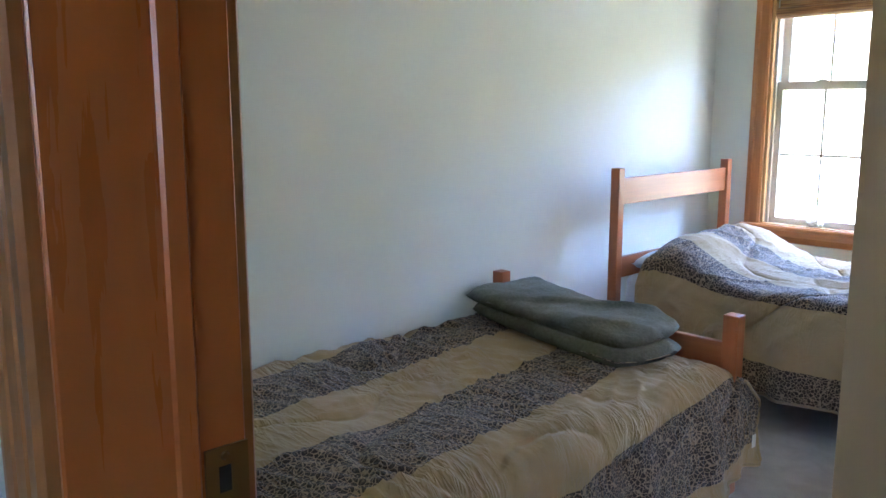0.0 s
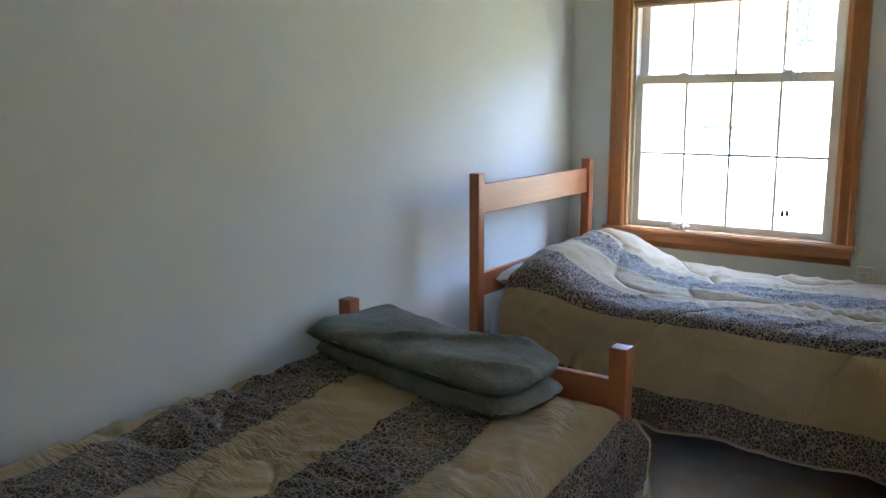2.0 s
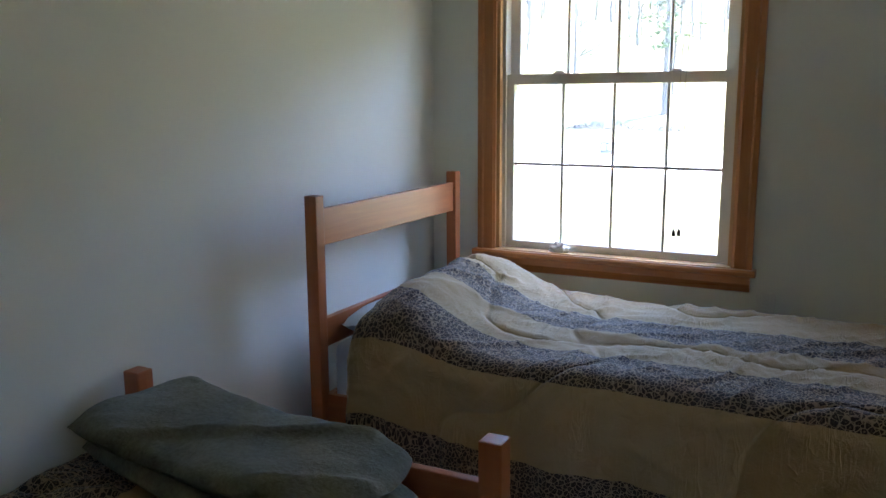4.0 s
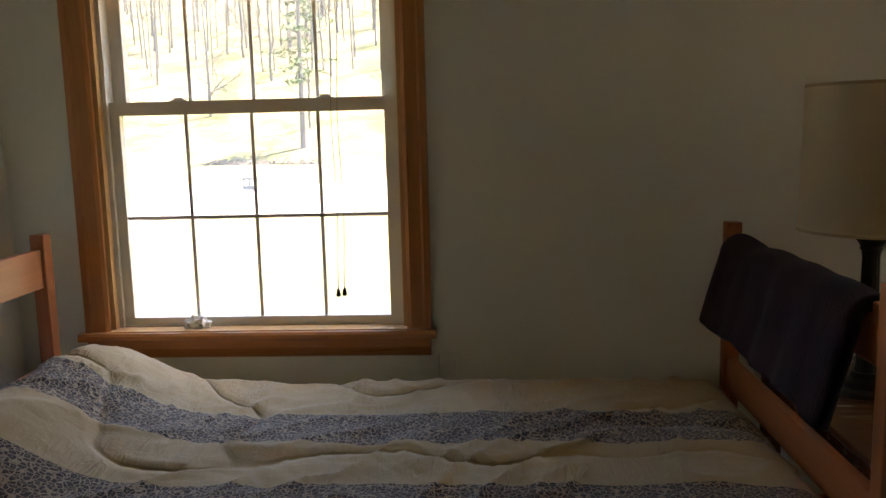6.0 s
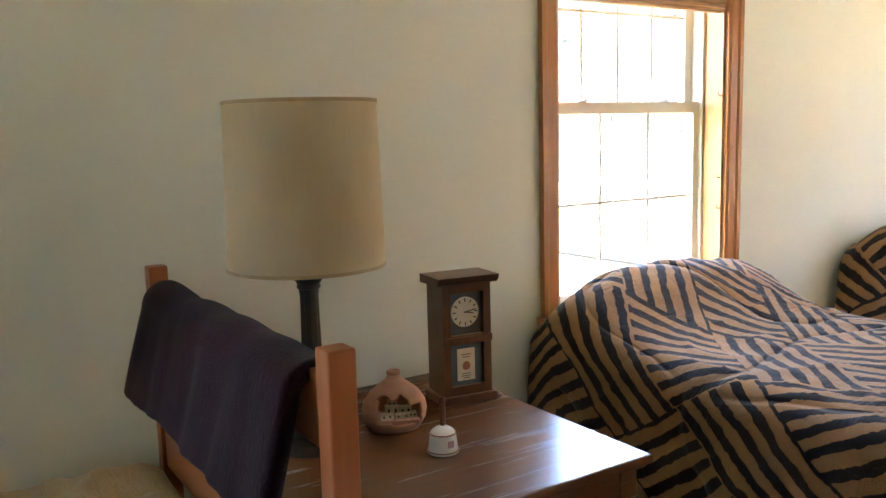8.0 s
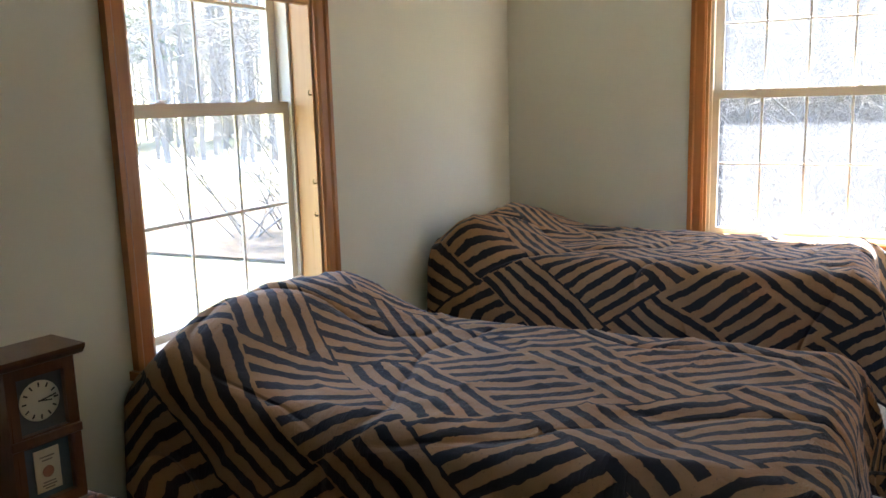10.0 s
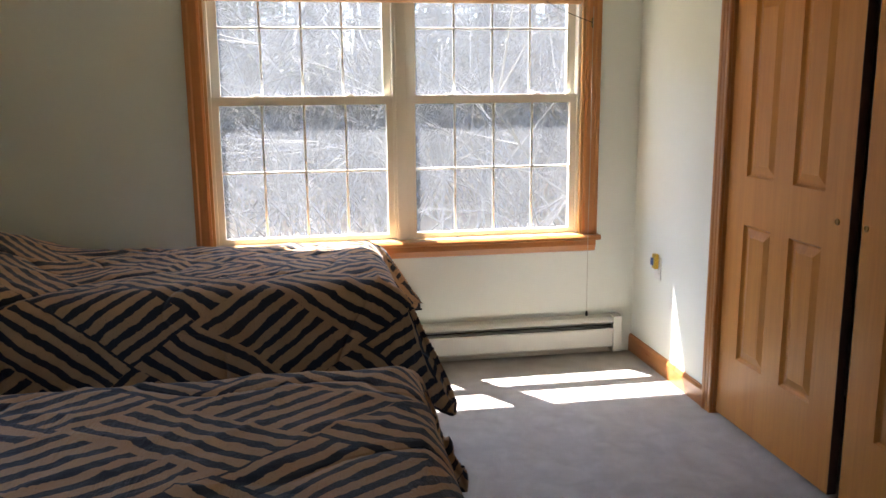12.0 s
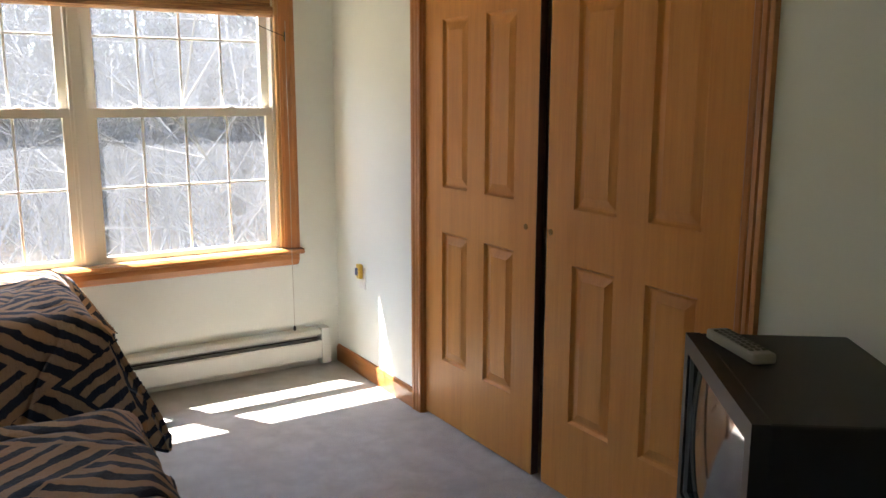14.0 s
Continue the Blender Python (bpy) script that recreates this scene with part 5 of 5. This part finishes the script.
def evergreen(name, high, seed, label, low=0.15, thick=1.0):
    rng = random.Random(seed)
    t = thing(name, pose(0, 0, 0), label, "tree", "evergreen trees")
    trunk, crown = Soup(), Soup()
    trunk.limb(Vector((0, 0, -0.3)), Vector((0.1, 0, high)), 0.012 * high + 0.06, 0.02, 8)
    levels = int(high * (2.2 if thick > 0.8 else 1.1))
    for k in range(levels):
        f = low + (1 - low) * k / levels
        reach = high * 0.21 * (1 - f) ** 0.7 + 0.25
        for _ in range(5):
            if rng.random() < 0.18:
                continue
            a = rng.uniform(0, 2 * math.pi)
            z = f * high + rng.uniform(-0.2, 0.2)
            ln = reach * rng.uniform(0.55, 1.1)
            tip = Vector((math.cos(a) * ln, math.sin(a) * ln, z - 0.12 * ln))
            root = Vector((0, 0, z))
            trunk.limb(root, tip, 0.03, 0.008, 3)
            for _ in range(int((22 * ln + 8) * thick)):
                w = rng.uniform(0.25, 1.05)
                p = root.lerp(tip, w) + Vector((rng.gauss(0, 0.16), rng.gauss(0, 0.16), rng.gauss(-0.03, 0.09))) * (0.4 + ln * 0.3)
                crown.leaf(p, rng.uniform(0.10, 0.24), rng)
    trunk.mesh("trunk", BARK, t)
    crown.mesh("crown", NEEDLE, t)
    return t


rng = random.Random(11)
kinds = [bare_tree("bare_tree", 9.0, 0.11, 21, "bare grey spring tree with fine branches"), bare_tree("bare_tree", 11.0, 0.15, 22, "bare grey spring tree with fine branches"), bare_tree("bare_tree", 7.0, 0.08, 23, "slim bare tree with fine branches")]
firs = [evergreen("evergreen_tree", 12.0, 31, "dark green evergreen tree with drooping boughs", 0.08), evergreen("evergreen_tree", 16.0, 32, "tall pine with clumped dark green boughs", 0.3, 0.55)]
kinds[0].matrix_basis = pose(16.5, -3.4, ground_height(16.5, -3.4))
kinds[1].matrix_basis = pose(19.0, 0.6, ground_height(19, 0.6), 0, 0, 60)
kinds[2].matrix_basis = pose(14.8, -6.2, ground_height(14.8, -6.2), 0, 0, 130)
firs[0].matrix_basis = pose(24.0, 2.0, ground_height(24, 2))
firs[1].matrix_basis = pose(-11.0, 55.0, ground_height(-11.0, 55))
for k in range(26):
    x, y = rng.uniform(13.5, 25), rng.uniform(-16, 6.5)
    copy_thing(kinds[k % 3], pose(x, y, ground_height(x, y), rng.uniform(-4, 4), rng.uniform(-4, 4), rng.uniform(0, 360)))
for k in range(10):
    x, y = rng.uniform(25, 36), rng.uniform(-20, 12)
    copy_thing(firs[0], pose(x, y, ground_height(x, y), 0, 0, rng.uniform(0, 360)))
for k in range(14):
    x, y = rng.uniform(21, 44), rng.uniform(22, 36)
    copy_thing(firs[1], pose(x, y, ground_height(x, y), 0, 0, rng.uniform(0, 360)))
for k in range(16):
    x, y = rng.uniform(19, 44), rng.uniform(21, 36)
    copy_thing(kinds[1], pose(x, y, ground_height(x, y), 0, 0, rng.uniform(0, 360)))
for k in range(40):
    x, y = rng.uniform(-50, 14), rng.uniform(58, 90)
    copy_thing(kinds[k % 2], pose(x, y, ground_height(x, y), 0, 0, rng.uniform(0, 360)))
for x, y in ((2.5, 75), (-42, 66)):
    copy_thing(firs[1], pose(x, y, ground_height(x, y), 0, 0, rng.uniform(0, 360)))
far = Soup()
for k in range(650):
    x, y = rng.uniform(-80, 60), rng.uniform(70, 125)
    z = ground_height(x, y)
    h = rng.uniform(9, 15)
    base_p = Vector((x, y, z - 0.5))
    top_p = base_p + Vector((rng.uniform(-0.6, 0.6), 0, h))
    far.limb(base_p, top_p, rng.uniform(0.05, 0.13), 0.02, 4)
    for _ in range(10):
        a = base_p.lerp(top_p, rng.uniform(0.35, 1))
        far.limb(a, a + Vector((rng.uniform(-1.6, 1.6), rng.uniform(-1, 1), rng.uniform(0.4, 2.0))), 0.04, 0.01, 3)
for k in range(500):
    x, y = rng.uniform(26, 60), rng.uniform(-45, 40)
    z = ground_height(x, y)
    base_p = Vector((x, y, z - 0.5))
    top_p = base_p + Vector((0, rng.uniform(-0.6, 0.6), rng.uniform(8, 14)))
    far.limb(base_p, top_p, rng.uniform(0.06, 0.16), 0.03, 4)
    for _ in range(10):
        a = base_p.lerp(top_p, rng.uniform(0.2, 1))
        far.limb(a, a + Vector((rng.uniform(-1, 1), rng.uniform(-1.6, 1.6), rng.uniform(0.2, 1.6))), 0.035, 0.01, 3)
woods = far.mesh("far_woods", BARK)
tagged(woods, "bare grey woods on the far slope", "woods", kind="stuff")
brush = Soup()
for k in range(2300):
    x, y = rng.uniform(12.0, 25), rng.uniform(-18, 8)
    p = Vector((x, y, ground_height(x, y)))
    d = Vector((rng.uniform(-0.8, 0.8), rng.uniform(-1, 1), rng.uniform(0.6, 1.8))).normalized()
    ln = rng.uniform(1.5, 6.0)
    thick = rng.uniform(0.009, 0.024)
    for s in range(5):
        q = p + d * ln / 5
        brush.limb(p, q, thick * (1 - 0.17 * s), thick * (0.83 - 0.17 * s), 4)
        for _ in range(2):
            e = (d + Vector((rng.uniform(-1, 1), rng.uniform(-1.2, 1.2), rng.uniform(-0.5, 0.7)))).normalized()
            r = q + e * ln * rng.uniform(0.12, 0.3)
            brush.limb(q, r, thick * 0.5, 0.003, 3)
            brush.limb(r, r + (e + Vector((rng.uniform(-1, 1), rng.uniform(-1, 1), rng.uniform(-0.6, 0.4)))).normalized() * ln * 0.12, 0.004, 0.002, 3)
        p, d = q, (d + Vector((rng.uniform(-1, 1), rng.uniform(-1, 1), rng.uniform(-0.9, 0.2))) * 0.32).normalized()
tagged(brush.mesh("underbrush", TWIG), "tangled bare underbrush at the wood's edge", "brush", kind="stuff")

pile = Soup()
for k in range(420):
    f = rng.random()
    p = Vector((-17.0 + 8.0 * f + rng.gauss(0, 0.3), 52.5 - 3.0 * f + rng.gauss(0, 0.4), -0.75))
    d = Vector((rng.uniform(-1, 1), rng.uniform(-1, 1), rng.uniform(0.05, 0.7)))
    pile.limb(p, p + d * rng.uniform(0.3, 0.9), 0.035, 0.012, 3)
tagged(pile.mesh("brush_pile", BARK), "low line of cut brush along the lawn", "brush", kind="stuff")
tag = part("cloth_tag", box(-0.0008, 0.0008, -0.012, 0.012, -0.045, 0.0), WHITEPL, bpy.data.objects["comforter"], "small white sewn-in tag")
tag.matrix_basis = Matrix.Translation((0.565, 2.01, 0.20))
